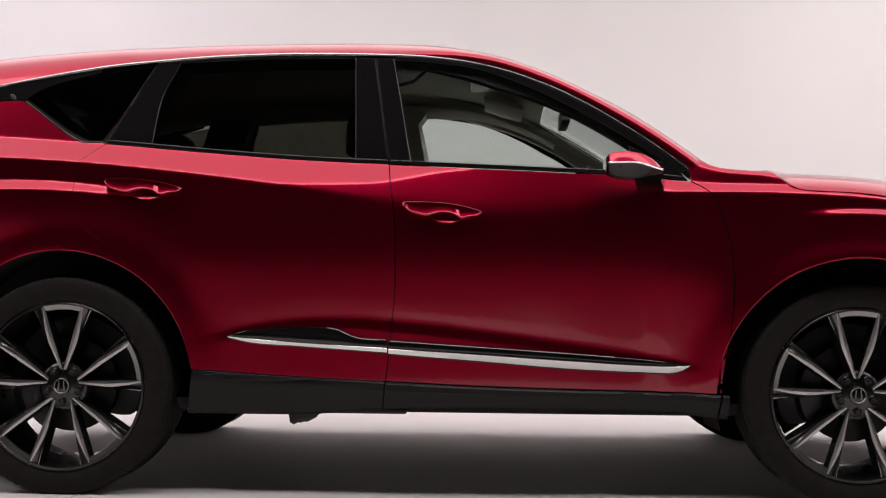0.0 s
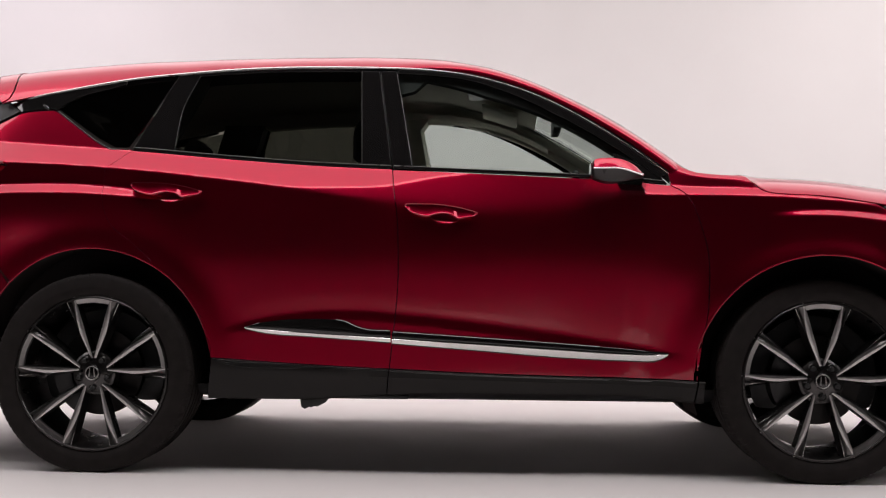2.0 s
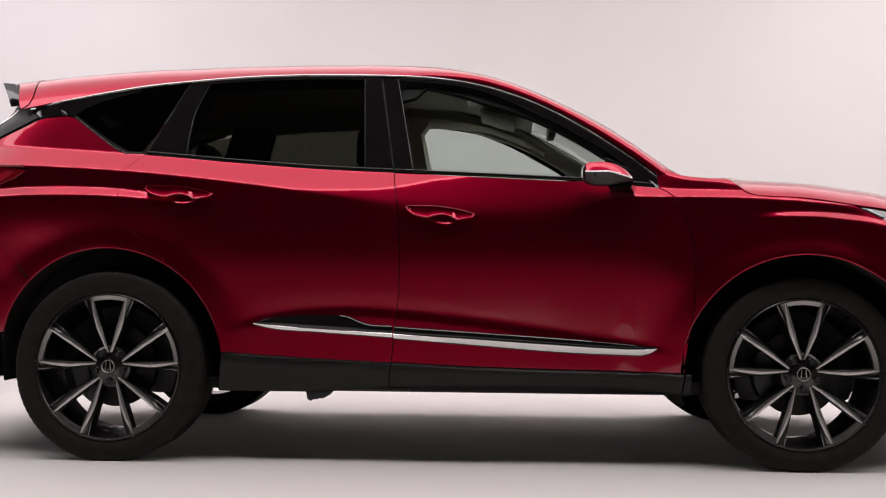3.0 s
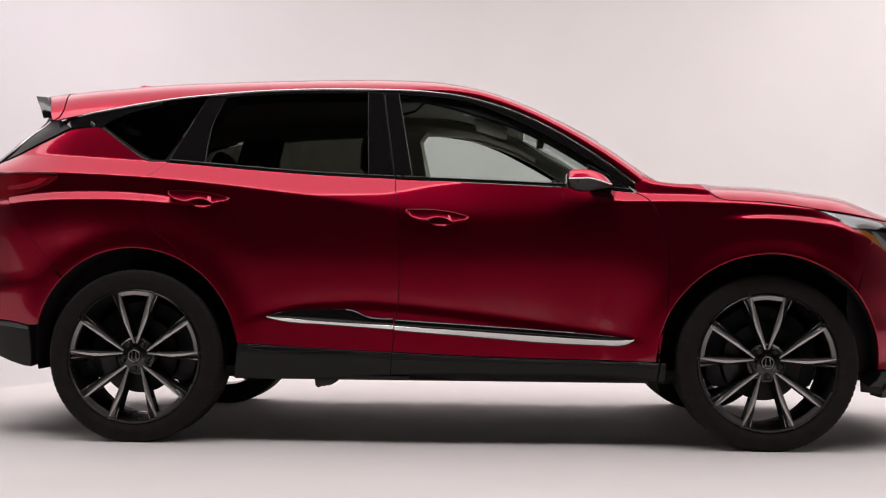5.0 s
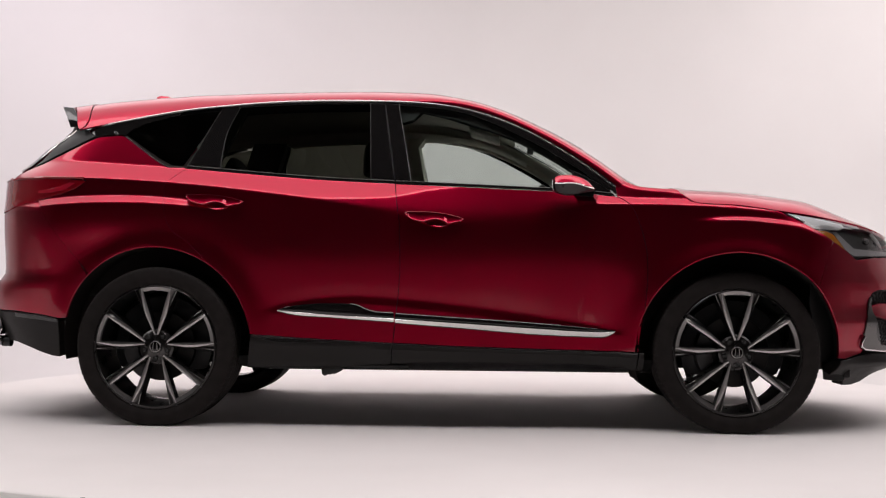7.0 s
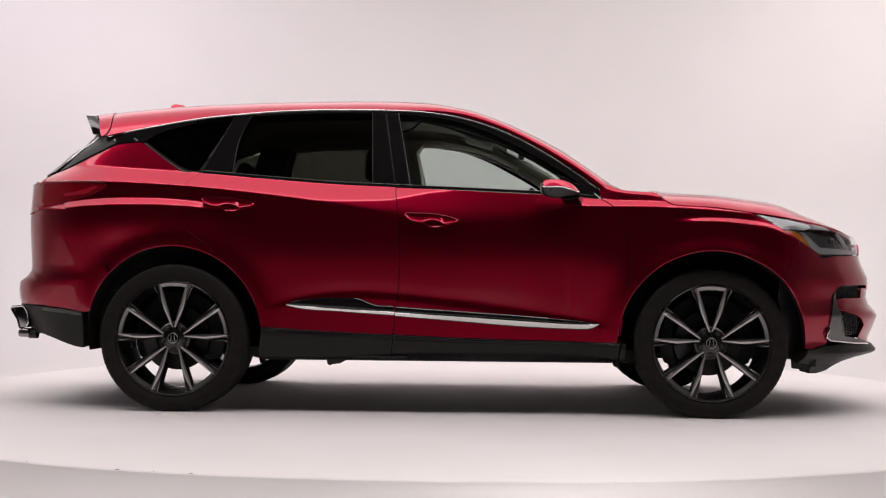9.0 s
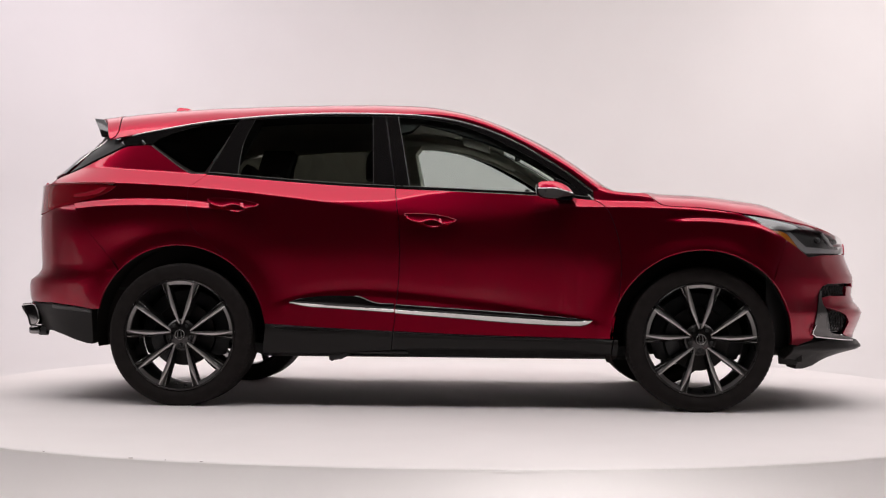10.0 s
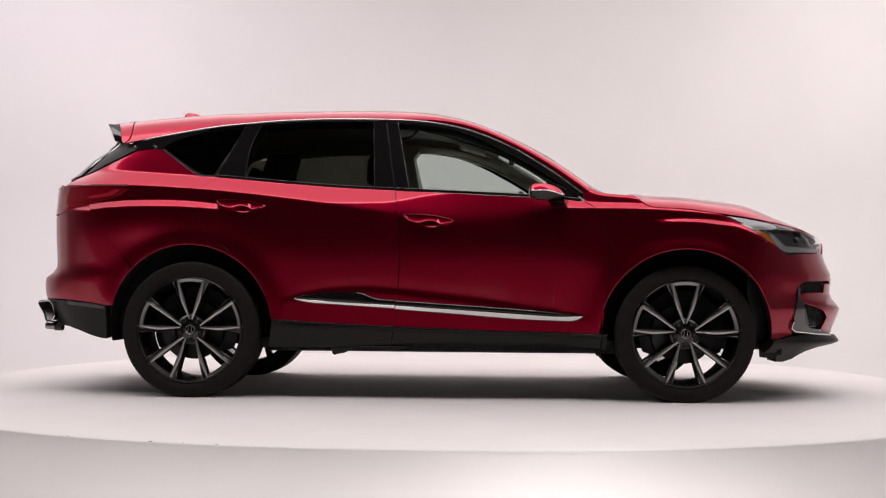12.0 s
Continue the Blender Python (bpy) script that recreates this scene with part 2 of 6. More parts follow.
def sheet(name, outline, place, mats, parent=None, label="", step=(0.04, 0.04), roll=0.003, depth=0.012, gap=0.0,
          origin=None, eps=(0.006, 0.006), flip=False):
    """A panel: a closed outline in two parameters, laid on the surface place(u, v) -> Vector, with rolled edges and a return flange."""
    pts = tidy(outline)
    if gap + roll > 0:
        pts = shrunk(pts, gap + roll)
    bm = bmesh.new()
    bm.faces.new([bm.verts.new((u, v, 0)) for u, v in pts])
    for axis in (1, 0):
        lo, hi = min(p[axis] for p in pts), max(p[axis] for p in pts)
        k = math.floor(lo / step[axis]) + 1
        while k * step[axis] < hi - 1e-5:
            co, no = [0, 0, 0], [0, 0, 0]
            co[axis], no[axis] = k * step[axis], 1
            bmesh.ops.bisect_plane(bm, geom=bm.verts[:] + bm.edges[:] + bm.faces[:], dist=1e-5, plane_co=co, plane_no=no)
            k += 1
    bm.verts.index_update()
    flat = [(v.co.x, v.co.y) for v in bm.verts]
    faces = [[v.index for v in f.verts] for f in bm.faces]
    area = sum(f.normal.z * f.calc_area() for f in bm.faces) if not bm.normal_update() else 0
    if area < 0:
        faces = [f[::-1] for f in faces]
    rim = [e for e in bm.edges if len(e.link_faces) == 1]
    outward = {}
    ordered = []
    for e in rim:
        f = e.link_faces[0]
        a, b = e.verts
        d = b.co - a.co
        o = Vector((d.y, -d.x))
        mid = (a.co + b.co) / 2
        # the face lies on the inner side of its edge
        c = None
        for lp in f.loops:
            if lp.edge == e:
                nxt = lp.link_loop_next.vert.co - lp.vert.co
                c = Vector((nxt.y, -nxt.x))
                if area < 0:
                    c = -c
                first, second = lp.vert.index, lp.link_loop_next.vert.index
                if area < 0:
                    first, second = second, first
        ordered.append((first, second))
        if c.length > 0:
            c.normalize()
        for v in (a.index, b.index):
            outward[v] = outward.get(v, Vector((0, 0))) + c
    bm.free()
    verts, normals, du, dv = [], [], {}, {}
    for i, (u, v) in enumerate(flat):
        tu = place(u + eps[0], v) - place(u - eps[0], v)
        tv = place(u, v + eps[1]) - place(u, v - eps[1])
        n = tu.cross(tv)
        n.normalize()
        if flip:
            n = -n
        verts.append(place(u, v))
        normals.append(n)
        du[i], dv[i] = tu.normalized(), tv.normalized()
    if flip:
        faces = [f[::-1] for f in faces]
        ordered = [(b, a) for a, b in ordered]
    if roll > 0 or depth > 0:
        rings = {}
        for i, o in outward.items():
            o = o.normalized() if o.length > 1e-6 else Vector((1, 0))
            o3 = du[i] * o.x + dv[i] * o.y
            o3 = (o3 - normals[i] * o3.dot(normals[i])).normalized()
            base, n = verts[i], normals[i]
            ids = []
            for p, m in ((base + o3 * roll * 0.707 - n * roll * 0.293, (n + o3).normalized()), (base + o3 * roll - n * roll, o3),
                         (base + o3 * roll - n * (roll + depth), o3)):
                ids.append(len(verts))
                verts.append(p)
                normals.append(m)
            rings[i] = [i] + ids
        for a, b in ordered:
            for k in range(3):
                faces.append([rings[b][k], rings[a][k], rings[a][k + 1], rings[b][k + 1]])
    if origin is not None:
        verts = [v - Vector(origin) for v in verts]
    me = bpy.data.meshes.new(name)
    me.from_pydata(verts, [], faces)
    me.polygons.foreach_set("use_smooth", [True] * len(me.polygons))
    me.normals_split_custom_set_from_vertices([tuple(n) for n in normals])
    ob = finish(name, me, mats, parent, label)
    if origin is not None:
        ob.location = origin
    return ob


def loft(sections, closed=False, caps=False):
    """A bmesh skin over equal-length sections of points."""
    bm = bmesh.new()
    rows = [[bm.verts.new(p) for p in s] for s in sections]
    n = len(rows[0])
    for a, b in zip(rows, rows[1:]):
        for i in range(n if closed else n - 1):
            j = (i + 1) % n
            bm.faces.new((a[i], a[j], b[j], b[i]))
    if caps:
        bm.faces.new(rows[0][::-1])
        bm.faces.new(rows[-1])
    bmesh.ops.recalc_face_normals(bm, faces=bm.faces)
    return bm


def prism(points, thick, place, bevel=0.0, segments=2):
    """A closed plane outline (a, b) made thick; place(a, b, c) with c from 0 to thick."""
    pts = tidy(points, 0.0008)
    bm = bmesh.new()
    lo = [bm.verts.new((a, b, 0)) for a, b in pts]
    f = bm.faces.new(lo)
    r = bmesh.ops.extrude_face_region(bm, geom=[f])
    bmesh.ops.translate(bm, verts=[g for g in r["geom"] if isinstance(g, bmesh.types.BMVert)], vec=(0, 0, thick))
    bmesh.ops.recalc_face_normals(bm, faces=bm.faces)
    if bevel:
        edges = [e for e in bm.edges if abs(e.verts[0].co.z - e.verts[1].co.z) < 1e-7 and e.verts[0].co.z > thick / 2]
        bmesh.ops.bevel(bm, geom=edges, offset=bevel, segments=segments, profile=0.5, affect="EDGES")
    for v in bm.verts:
        v.co = place(*v.co)
    bmesh.ops.recalc_face_normals(bm, faces=bm.faces)
    return bm


def block(x0, x1, y0, y1, z0, z1, bevel=0.01, segments=2):
    bm = bmesh.new()
    bmesh.ops.create_cube(bm, size=1)
    for v in bm.verts:
        v.co = ((x0 + x1) / 2 + v.co.x * (x1 - x0), (y0 + y1) / 2 + v.co.y * (y1 - y0), (z0 + z1) / 2 + v.co.z * (z1 - z0))
    if bevel:
        bmesh.ops.bevel(bm, geom=bm.edges[:], offset=bevel, segments=segments, profile=0.5, affect="EDGES")
    return bm


def tube(points, radius, sides=10, squash=1.0, closed=False):
    """A round bar along 3D points."""
    pts = [Vector(p) for p in points]
    sections = []
    for i, p in enumerate(pts):
        a = pts[i - 1] if i or closed else p
        b = pts[(i + 1) % len(pts)] if i < len(pts) - 1 or closed else p
        d = (b - a).normalized()
        side = d.cross(Vector((0, 0, 1)))
        side = side.normalized() if side.length > 1e-4 else Vector((1, 0, 0))
        up = side.cross(d)
        sections.append([p + side * math.cos(k * math.tau / sides) * radius + up * math.sin(k * math.tau / sides) * radius * squash for k in range(sides)])
    if closed:
        sections.append(sections[0])
    return loft(sections, closed=True, caps=not closed)


def turned(profile, segments=64, axis_y=True):
    """A lathe mesh about the y axis from (y, radius) points."""
    bm = bmesh.new()
    rows = []
    for k in range(segments):
        a = k * math.tau / segments
        rows.append([bm.verts.new((r * math.cos(a), y, r * math.sin(a))) for y, r in profile])
    for k in range(segments):
        a, b = rows[k], rows[(k + 1) % segments]
        for i in range(len(profile) - 1):
            bm.faces.new((a[i], a[i + 1], b[i + 1], b[i]))
    bmesh.ops.recalc_face_normals(bm, faces=bm.faces)
    return bm


def merged(*meshes):
    """Several bmeshes of one part as one."""
    out = bmesh.new()
    for bm in meshes:
        me = bpy.data.meshes.new("joining")
        bm.to_mesh(me)
        bm.free()
        out.from_mesh(me)
        bpy.data.meshes.remove(me)
    return out


# ---- the studio ----
FLOOR_Z = -0.30


def deck_rim(a, grow=0.0):
    """The turntable's outline, a circle that is a little squared, at an angle."""
    c, d = math.cos(a), math.sin(a)
    r = (3.11 + grow) / (abs(c) ** 2.3 + abs(d) ** 2.3) ** (1 / 2.3)
    return r * c, r * d


def ring_mesh(rows):
    """A skin over closed rings of points."""
    bm = bmesh.new()
    vs = [[bm.verts.new(p) for p in ring] for ring in rows]
    n = len(vs[0])
    for a, b in zip(vs, vs[1:]):
        for k in range(n):
            bm.faces.new((a[k], a[(k + 1) % n], b[(k + 1) % n], b[k]))
    return bm, vs


def build_studio():
    z0 = FLOOR_Z
    # floor and rear wall are one white sweep, joined by a wide cove
    prof = [(-3.25, z0), (-2.0, z0), (1.0, z0), (4.3, z0)]
    prof += [(4.3 + 2.2 * math.sin(radians(a)), z0 + 2.2 * (1 - math.cos(radians(a)))) for a in range(6, 91, 6)]
    prof += [(6.5, 4.5), (6.5, 7.0)]
    xs = [-12, -8, -4, 0, 4, 8, 12, 15]
    ground = part("ground", loft([[(x, y, z) for y, z in prof] for x in xs]), SWEEP_WHITE)
    tagged(ground, "white painted studio floor sweeping up into a curved wall", "floor", kind="structure")
    # Unseen floor; its edge and tone are set for what the doors reflect.
    front = part("floor_front", block(-12, 15, -12, -3.25, z0 - 0.06, z0, bevel=0), FLOOR_DARK)
    tagged(front, "unseen dark floor in front of the white sweep, darkens door reflections", "floor", kind="structure")
    for name, box in (("wall_left", (-8.7, -8.6, 1.2, 6.4, z0 - 0.05, 4.2)), ("wall_right", (11.3, 11.4, 0.5, 6.4, z0 - 0.05, 4.2))):
        w = part(name, block(*box, bevel=0), SWEEP_WHITE)
        tagged(w, "white painted side wall of the studio sweep", "wall", kind="structure")
    for name, box in (("drape_left", (-12.1, -12.0, -12, 6.5, z0 - 0.05, 7.0)), ("drape_right", (15.0, 15.1, -12, 6.5, z0 - 0.05, 7.0)),
                      ("drape_front", (-12, 15, -12.1, -12.0, z0 - 0.05, 7.0))):
        w = part(name, block(*box, bevel=0), STUDIO_DARK)
        tagged(w, "dark grey drape closing the front of the studio", "wall", kind="structure")
    # Added grey panels, out of view, that soften reflections in nose and tail.
    for name, box in (("side_cloth_left", (-8.7, -8.6, -7.6, 1.2, z0 - 0.05, 4.2)), ("side_cloth_right", (11.3, 11.4, -7.6, 0.5, z0 - 0.05, 4.2))):
        w = part(name, block(*box, bevel=0), STUDIO_GREY)
        tagged(w, "unseen grey panel beside the white side wall, dims bumper reflections", "wall", kind="structure")
    c = part("ceiling", block(-12.1, 15.1, -12.1, 1.6, 7.0, 7.1, bevel=0), STUDIO_CEILING)
    tagged(c, "dark studio ceiling above the lamps", "ceiling", kind="structure")
    # Added out of view so the roof's top edge reflects something bright.
    c = part("ceiling_rear", block(-12.1, 15.1, 1.6, 6.6, 7.0, 7.1, bevel=0), SWEEP_WHITE)
    tagged(c, "unseen white ceiling strip that brightens the roof's reflections", "ceiling", kind="structure")
    # the raised turntable the car stands on
    deck = tagged(new("turntable"), "round white painted turntable raised above the floor, rim chipped", "turntable")
    deck.location = (1.38, 0.38, 0)
    n = 720
    angles = [k * math.tau / n for k in range(n)]
    bm, vs = ring_mesh([[(*(v * f for v in deck_rim(a)), 0.0) for a in angles] for f in (0.3, 0.7, 0.985)])
    mid = bm.verts.new((0, 0, 0))
    for k in range(n):
        bm.faces.new((mid, vs[0][k], vs[0][(k + 1) % n]))
    bmesh.ops.recalc_face_normals(bm, faces=bm.faces)
    part("deck", bm, DECK_WHITE, deck)

    # the rim: a hand-finished rounded edge
    def wobble(a):
        return 0.004 * noise.noise((math.cos(a) * 5, math.sin(a) * 5, 3)) + 0.004 * noise.noise((math.cos(a) * 31, math.sin(a) * 31, 1)) + 0.003 * noise.noise((math.cos(a) * 90, math.sin(a) * 90, 7))
    rows = [[(*(v * 0.985 for v in deck_rim(a)), 0.0) for a in angles]]
    for grow, z in ((-0.012, 0.0), (-0.005, -0.0015), (-0.001, -0.005), (0.0, -0.011), (0.0, -0.016)):
        rows.append([(*deck_rim(a, grow + wobble(a)), z) for a in angles])
    bm, vs = ring_mesh(rows)
    bmesh.ops.recalc_face_normals(bm, faces=bm.faces)
    part("edge_strip", bm, DECK_WHITE, deck, "slightly uneven painted rim of the deck")
    # the upright skirt under the rim
    bm, vs = ring_mesh([[(*deck_rim(a, g), z) for a in angles] for g, z in ((-0.02, -0.016), (-0.003, -0.0162), (-0.003, -0.15), (-0.003, z0))])
    bmesh.ops.recalc_face_normals(bm, faces=bm.faces)
    part("skirt", bm, SKIRT_WHITE, deck, "satin white painted skirt of the turntable")
    # chips where the paint has come off along the rim
    for k, (a, r) in enumerate(((-1.905, 0.008), (-2.03, 0.004), (-1.815, 0.005), (-1.86, 0.003), (-2.18, 0.004))):
        x, y = deck_rim(a, -0.004)
        pts = [(r * (1 + 0.35 * noise.noise((k, b, 0.5))) * math.cos(b * math.tau / 9), 0.6 * r * math.sin(b * math.tau / 9)) for b in range(9)]
        part("paint_chip", prism(pts, 0.0014, lambda u, v, c, x=x, y=y: Vector((x + u, y + v, c - 0.0006)), 0.0003), CHIP, deck, "brown chip in the white paint")
    return deck


build_studio()


# ---- the shape of the car's skin ----
BELT = curve([(-1.0, 1.288), (-0.55, 1.274), (0.0, 1.241), (0.174, 1.228), (0.498, 1.200), (0.82, 1.176), (1.14, 1.160), (1.459, 1.145),
              (1.776, 1.130), (2.013, 1.118), (2.20, 1.100), (2.50, 1.090), (2.95, 1.060), (3.4, 1.00), (3.8, 0.93)])
SHOULDER = curve([(-1.0, 1.186), (-0.617, 1.185), (-0.293, 1.176), (0.029, 1.158), (0.35, 1.130), (0.638, 1.096), (0.956, 1.050),
                  (1.146, 1.015), (1.45, 0.975), (1.80, 0.995), (2.10, 1.060), (2.40, 1.058), (2.708, 1.044), (2.923, 1.022), (3.3, 0.93), (3.8, 0.80)])
HAUNCH_TOP = curve([(-0.9, 1.040), (-0.721, 1.058), (-0.446, 1.091), (-0.189, 1.101), (0.068, 1.089), (0.196, 1.074), (0.40, 1.035)])
HAUNCH_LOW = curve([(-0.9, 1.030), (-0.716, 1.036), (-0.442, 1.054), (-0.185, 1.059), (0.071, 1.050), (0.199, 1.038), (0.40, 1.026)])
STREAK = curve([(2.4, 0.985), (2.599, 0.990), (2.708, 0.994), (2.862, 0.988), (3.015, 0.967), (3.168, 0.912), (3.3, 0.82)])
SHELF = curve([(0.40, 0.545), (0.525, 0.568), (0.714, 0.610), (0.965, 0.632), (1.154, 0.622), (1.466, 0.590), (1.777, 0.549), (2.086, 0.502), (2.30, 0.465)])
FOLD_RISE = curve([(0.45, 0.468), (0.54, 0.468), (0.62, 0.488), (0.70, 0.502)])
FOLD_FALL = curve([(0.64, 0.508), (0.72, 0.490), (0.84, 0.458), (0.95, 0.436), (1.06, 0.42)])
HALF_AT_BELT = curve([(-1.0, 0.81), (-0.5, 0.81), (0.0, 0.815), (0.5, 0.818), (1.0, 0.820), (1.3, 0.838), (1.7, 0.850), (2.1, 0.842), (2.4, 0.856), (2.75, 0.880), (3.1, 0.885), (3.8, 0.87)])
SHOULDER_TILT = curve([(-1.0, 42), (2.80, 42), (2.92, 30), (3.05, 8), (3.8, 4)])
SHOULDER_SOFT = curve([(-1.0, 0.0025), (0.9, 0.003), (1.35, 0.04), (1.8, 0.04), (2.08, 0.003), (3.8, 0.006)])
BAND_FROM = curve([(0.60, 1.02), (0.75, 1.078), (0.956, 1.085), (1.11, 1.09), (1.21, 1.108), (1.30, 1.127), (1.46, 1.147), (1.6, 1.19), (1.98, 1.19), (2.06, 1.10), (2.12, 1.0)])
LOWER_TILT = curve([(0.2, -3.2), (0.45, -4.2), (0.55, -5.8), (0.62, -7.3), (0.70, -8.2), (0.77, -7.2), (0.835, -3.2), (0.90, 1.6), (1.08, 4), (1.2, 4)])
NOSE_X = curve([(0.15, 3.58), (0.26, 3.62), (0.28, 3.66), (0.323, 3.778), (0.345, 3.765), (0.373, 3.737), (0.45, 3.765), (0.515, 3.787), (0.56, 3.745), (0.598, 3.728),
                (0.698, 3.734), (0.75, 3.712), (0.815, 3.686), (0.899, 3.678), (0.952, 3.652), (1.05, 3.58)])
TAIL_X = curve([(0.20, -0.95), (0.36, -0.97), (0.43, -0.99), (0.548, -1.048), (0.60, -1.055), (0.659, -1.048), (0.70, -0.990), (0.75, -0.972), (1.018, -0.974),
                (1.10, -0.966), (1.19, -0.953), (1.21, -0.944), (1.233, -0.918), (1.269, -0.868), (1.344, -0.788), (1.44, -0.655), (1.474, -0.668), (1.50, -0.72), (1.60, -0.74)])
NOSE_FROM, NOSE_POWER, TAIL_FROM, TAIL_POWER = 2.70, 2.3, -0.20, 2.9
ARCHES = ((-0.004, 0.384, 0.464), (2.745, 0.368, 0.467))


HOOD_EDGE = curve([(2.44, 1.146), (2.467, 1.137), (2.493, 1.116), (2.519, 1.089), (2.55, 1.072), (2.62, 1.063), (2.72, 1.058), (2.94, 1.031), (3.188, 0.998), (3.343, 0.976), (3.50, 0.942), (3.62, 0.90)])

WING_TOP = curve([(2.15, 1.222), (2.19, 1.208), (2.235, 1.178), (2.28, 1.157), (2.317, 1.149), (2.39, 1.142), (2.463, 1.137), (2.50, 1.122), (2.56, 1.10)])


def gate(v, edge, soft):
    """0 below an edge, 1 above it, with a soft step."""
    return 0.5 * (1 + np.tanh((v - edge) / soft))


def skin_table():
    xs, zs = np.arange(-1.2, 4.0, 0.02), np.arange(0.15, 1.80, 0.0025)
    out = np.zeros((len(xs), len(zs)))
    for i, x in enumerate(xs):
        b, c, soft = BELT(x), SHOULDER(x), SHOULDER_SOFT(x)
        low = np.array([LOWER_TILT(z + 0.15 * gate(x, 2.28, 0.13) - 0.10 * (1 - gate(x, -0.05, 0.25))) for z in zs])
        door = gate(x, 0.38, 0.11) * (1 - gate(x, 2.31, 0.11))
        low = low * door + (1 - door) * np.clip(low, -6, 3)
        low = low - (4.6 * (1 - gate(x, 0.20, 0.12)) + 1.5 * gate(x, 2.95, 0.1)) * (1 - gate(zs, 0.97, 0.06))
        low = low - 8.0 * (1 - gate(x, 0.36, 0.15)) * gate(x, -0.38, 0.10) * np.exp(-((zs - 0.93) / 0.10) ** 2)
        upper = np.full(len(zs), float(SHOULDER_TILT(x)))
        if 0.6 < x < 2.12:
            rest = 27 - 5 * gate(x, 1.5, 0.2)
            upper = rest + (upper - rest) * gate(zs, BAND_FROM(x), 0.006)
        tilt = low + (upper - low) * gate(zs, c, soft)
        above = 21 - 6 * gate(x, 2.24, 0.03)
        tilt = tilt + (above - tilt) * gate(zs, b, 0.003)
        # the wing's upper edge rolls over
        tilt = tilt + 42 * gate(x, 2.21, 0.02) * (1 - gate(x, 2.52, 0.02)) * gate(zs, WING_TOP(x) - 0.014, 0.007)
        # the haunch over the rear wheel
        w = (1 - gate(x, 0.26, 0.07))
        band = gate(zs, HAUNCH_LOW(x), 0.0025) * (1 - gate(zs, HAUNCH_TOP(x), 0.003)) * w
        tilt = tilt + (41 - tilt) * band
        between = gate(zs, HAUNCH_TOP(x), 0.003) * (1 - gate(zs, c, 0.003)) * w
        tilt = tilt + (-3 - tilt) * between
        # the crease that runs forward over the front wheel
        w = gate(x, 2.60, 0.05) * (1 - gate(x, 3.25, 0.06))
        tilt = tilt + (46 + 10 * max(0, x - 2.75)) * w * np.exp(-((zs - STREAK(x)) / 0.011) ** 2)
        # lamp tops lean back into the bonnet
        w = gate(x, 2.99, 0.03)
        tilt = tilt + (46 - tilt) * w * gate(zs, HOOD_EDGE(x) - 0.034, 0.004)
        # the scooped shelf over the sill moulding
        w = gate(x, 0.58, 0.06) * (1 - gate(x, 2.16, 0.05))
        s = SHELF(x)
        tilt = tilt - 1.5 * w * np.exp(-((zs - s - 0.014) / (0.036 + 0.03 * gate(x, 1.6, 0.15))) ** 2) + 26 * w * np.exp(-((zs - s + 0.030) / 0.012) ** 2)
        # a soft fold that runs out under the moulding
        w = gate(x, 0.47, 0.02) * (1 - gate(x, 0.68, 0.03))
        tilt = tilt - 0.7 * w * np.exp(-((zs - FOLD_RISE(x)) / 0.010) ** 2) + 0.6 * w * np.exp(-((zs - FOLD_RISE(x) + 0.018) / 0.010) ** 2)
        w = gate(x, 0.66, 0.03) * (1 - gate(x, 1.02, 0.05))
        tilt = tilt + 1.0 * w * np.exp(-((zs - FOLD_FALL(x)) / 0.006) ** 2)
        slope = np.tan(np.radians(tilt))
        run = np.concatenate([[0], np.cumsum((slope[1:] + slope[:-1]) / 2 * 0.0025)])
        k = int(np.searchsorted(zs, b))
        out[i] = HALF_AT_BELT(x) - (run - run[k])
        for cx, cz, r in ARCHES:
            d = np.hypot(x - cx, zs - cz) - r
            out[i] += 0.020 * np.exp(-(np.clip(d, 0, None) / 0.055) ** 2) * (1 - gate(zs, 0.98, 0.04))

    def blur(a, sigma, axis):
        n = int(3 * sigma + 1)
        k = np.exp(-0.5 * (np.arange(-n, n + 1) / sigma) ** 2)
        return np.apply_along_axis(lambda v: np.convolve(np.pad(v, n, "edge"), k / k.sum(), "valid"), axis, a)
    return xs, zs, blur(blur(out, 1.4, 0), 0.8, 1)


SKIN_X, SKIN_Z, SKIN = skin_table()


def half(x, z):
    """Half the body's width at a height, before nose and tail are rounded off."""
    i, k = (x - SKIN_X[0]) / 0.02, (z - SKIN_Z[0]) / 0.0025
    i, k = min(max(i, 0), len(SKIN_X) - 1.001), min(max(k, 0), len(SKIN_Z) - 1.001)
    a, b = int(i), int(k)
    u, v = i - a, k - b
    return float((SKIN[a, b] * (1 - v) + SKIN[a, b + 1] * v) * (1 - u) + (SKIN[a + 1, b] * (1 - v) + SKIN[a + 1, b + 1] * v) * u)


def rounding(x, z):
    if x > NOSE_FROM:
        u = min((x - NOSE_FROM) / (NOSE_X(z) - NOSE_FROM), 0.9999)
        return (1 - u ** NOSE_POWER) ** (1 / NOSE_POWER)
    if x < TAIL_FROM:
        u = min((TAIL_FROM - x) / (TAIL_FROM - TAIL_X(z)), 0.9999)
        return (1 - u ** TAIL_POWER) ** (1 / TAIL_POWER)
    return 1.0


def skin(side, out=0.0):
    """The body side: place(x, z). side -1 is the side at negative y."""
    def place(x, z):
        return Vector((x, side * (half(x, z) * rounding(x, z) + out), z))
    return place


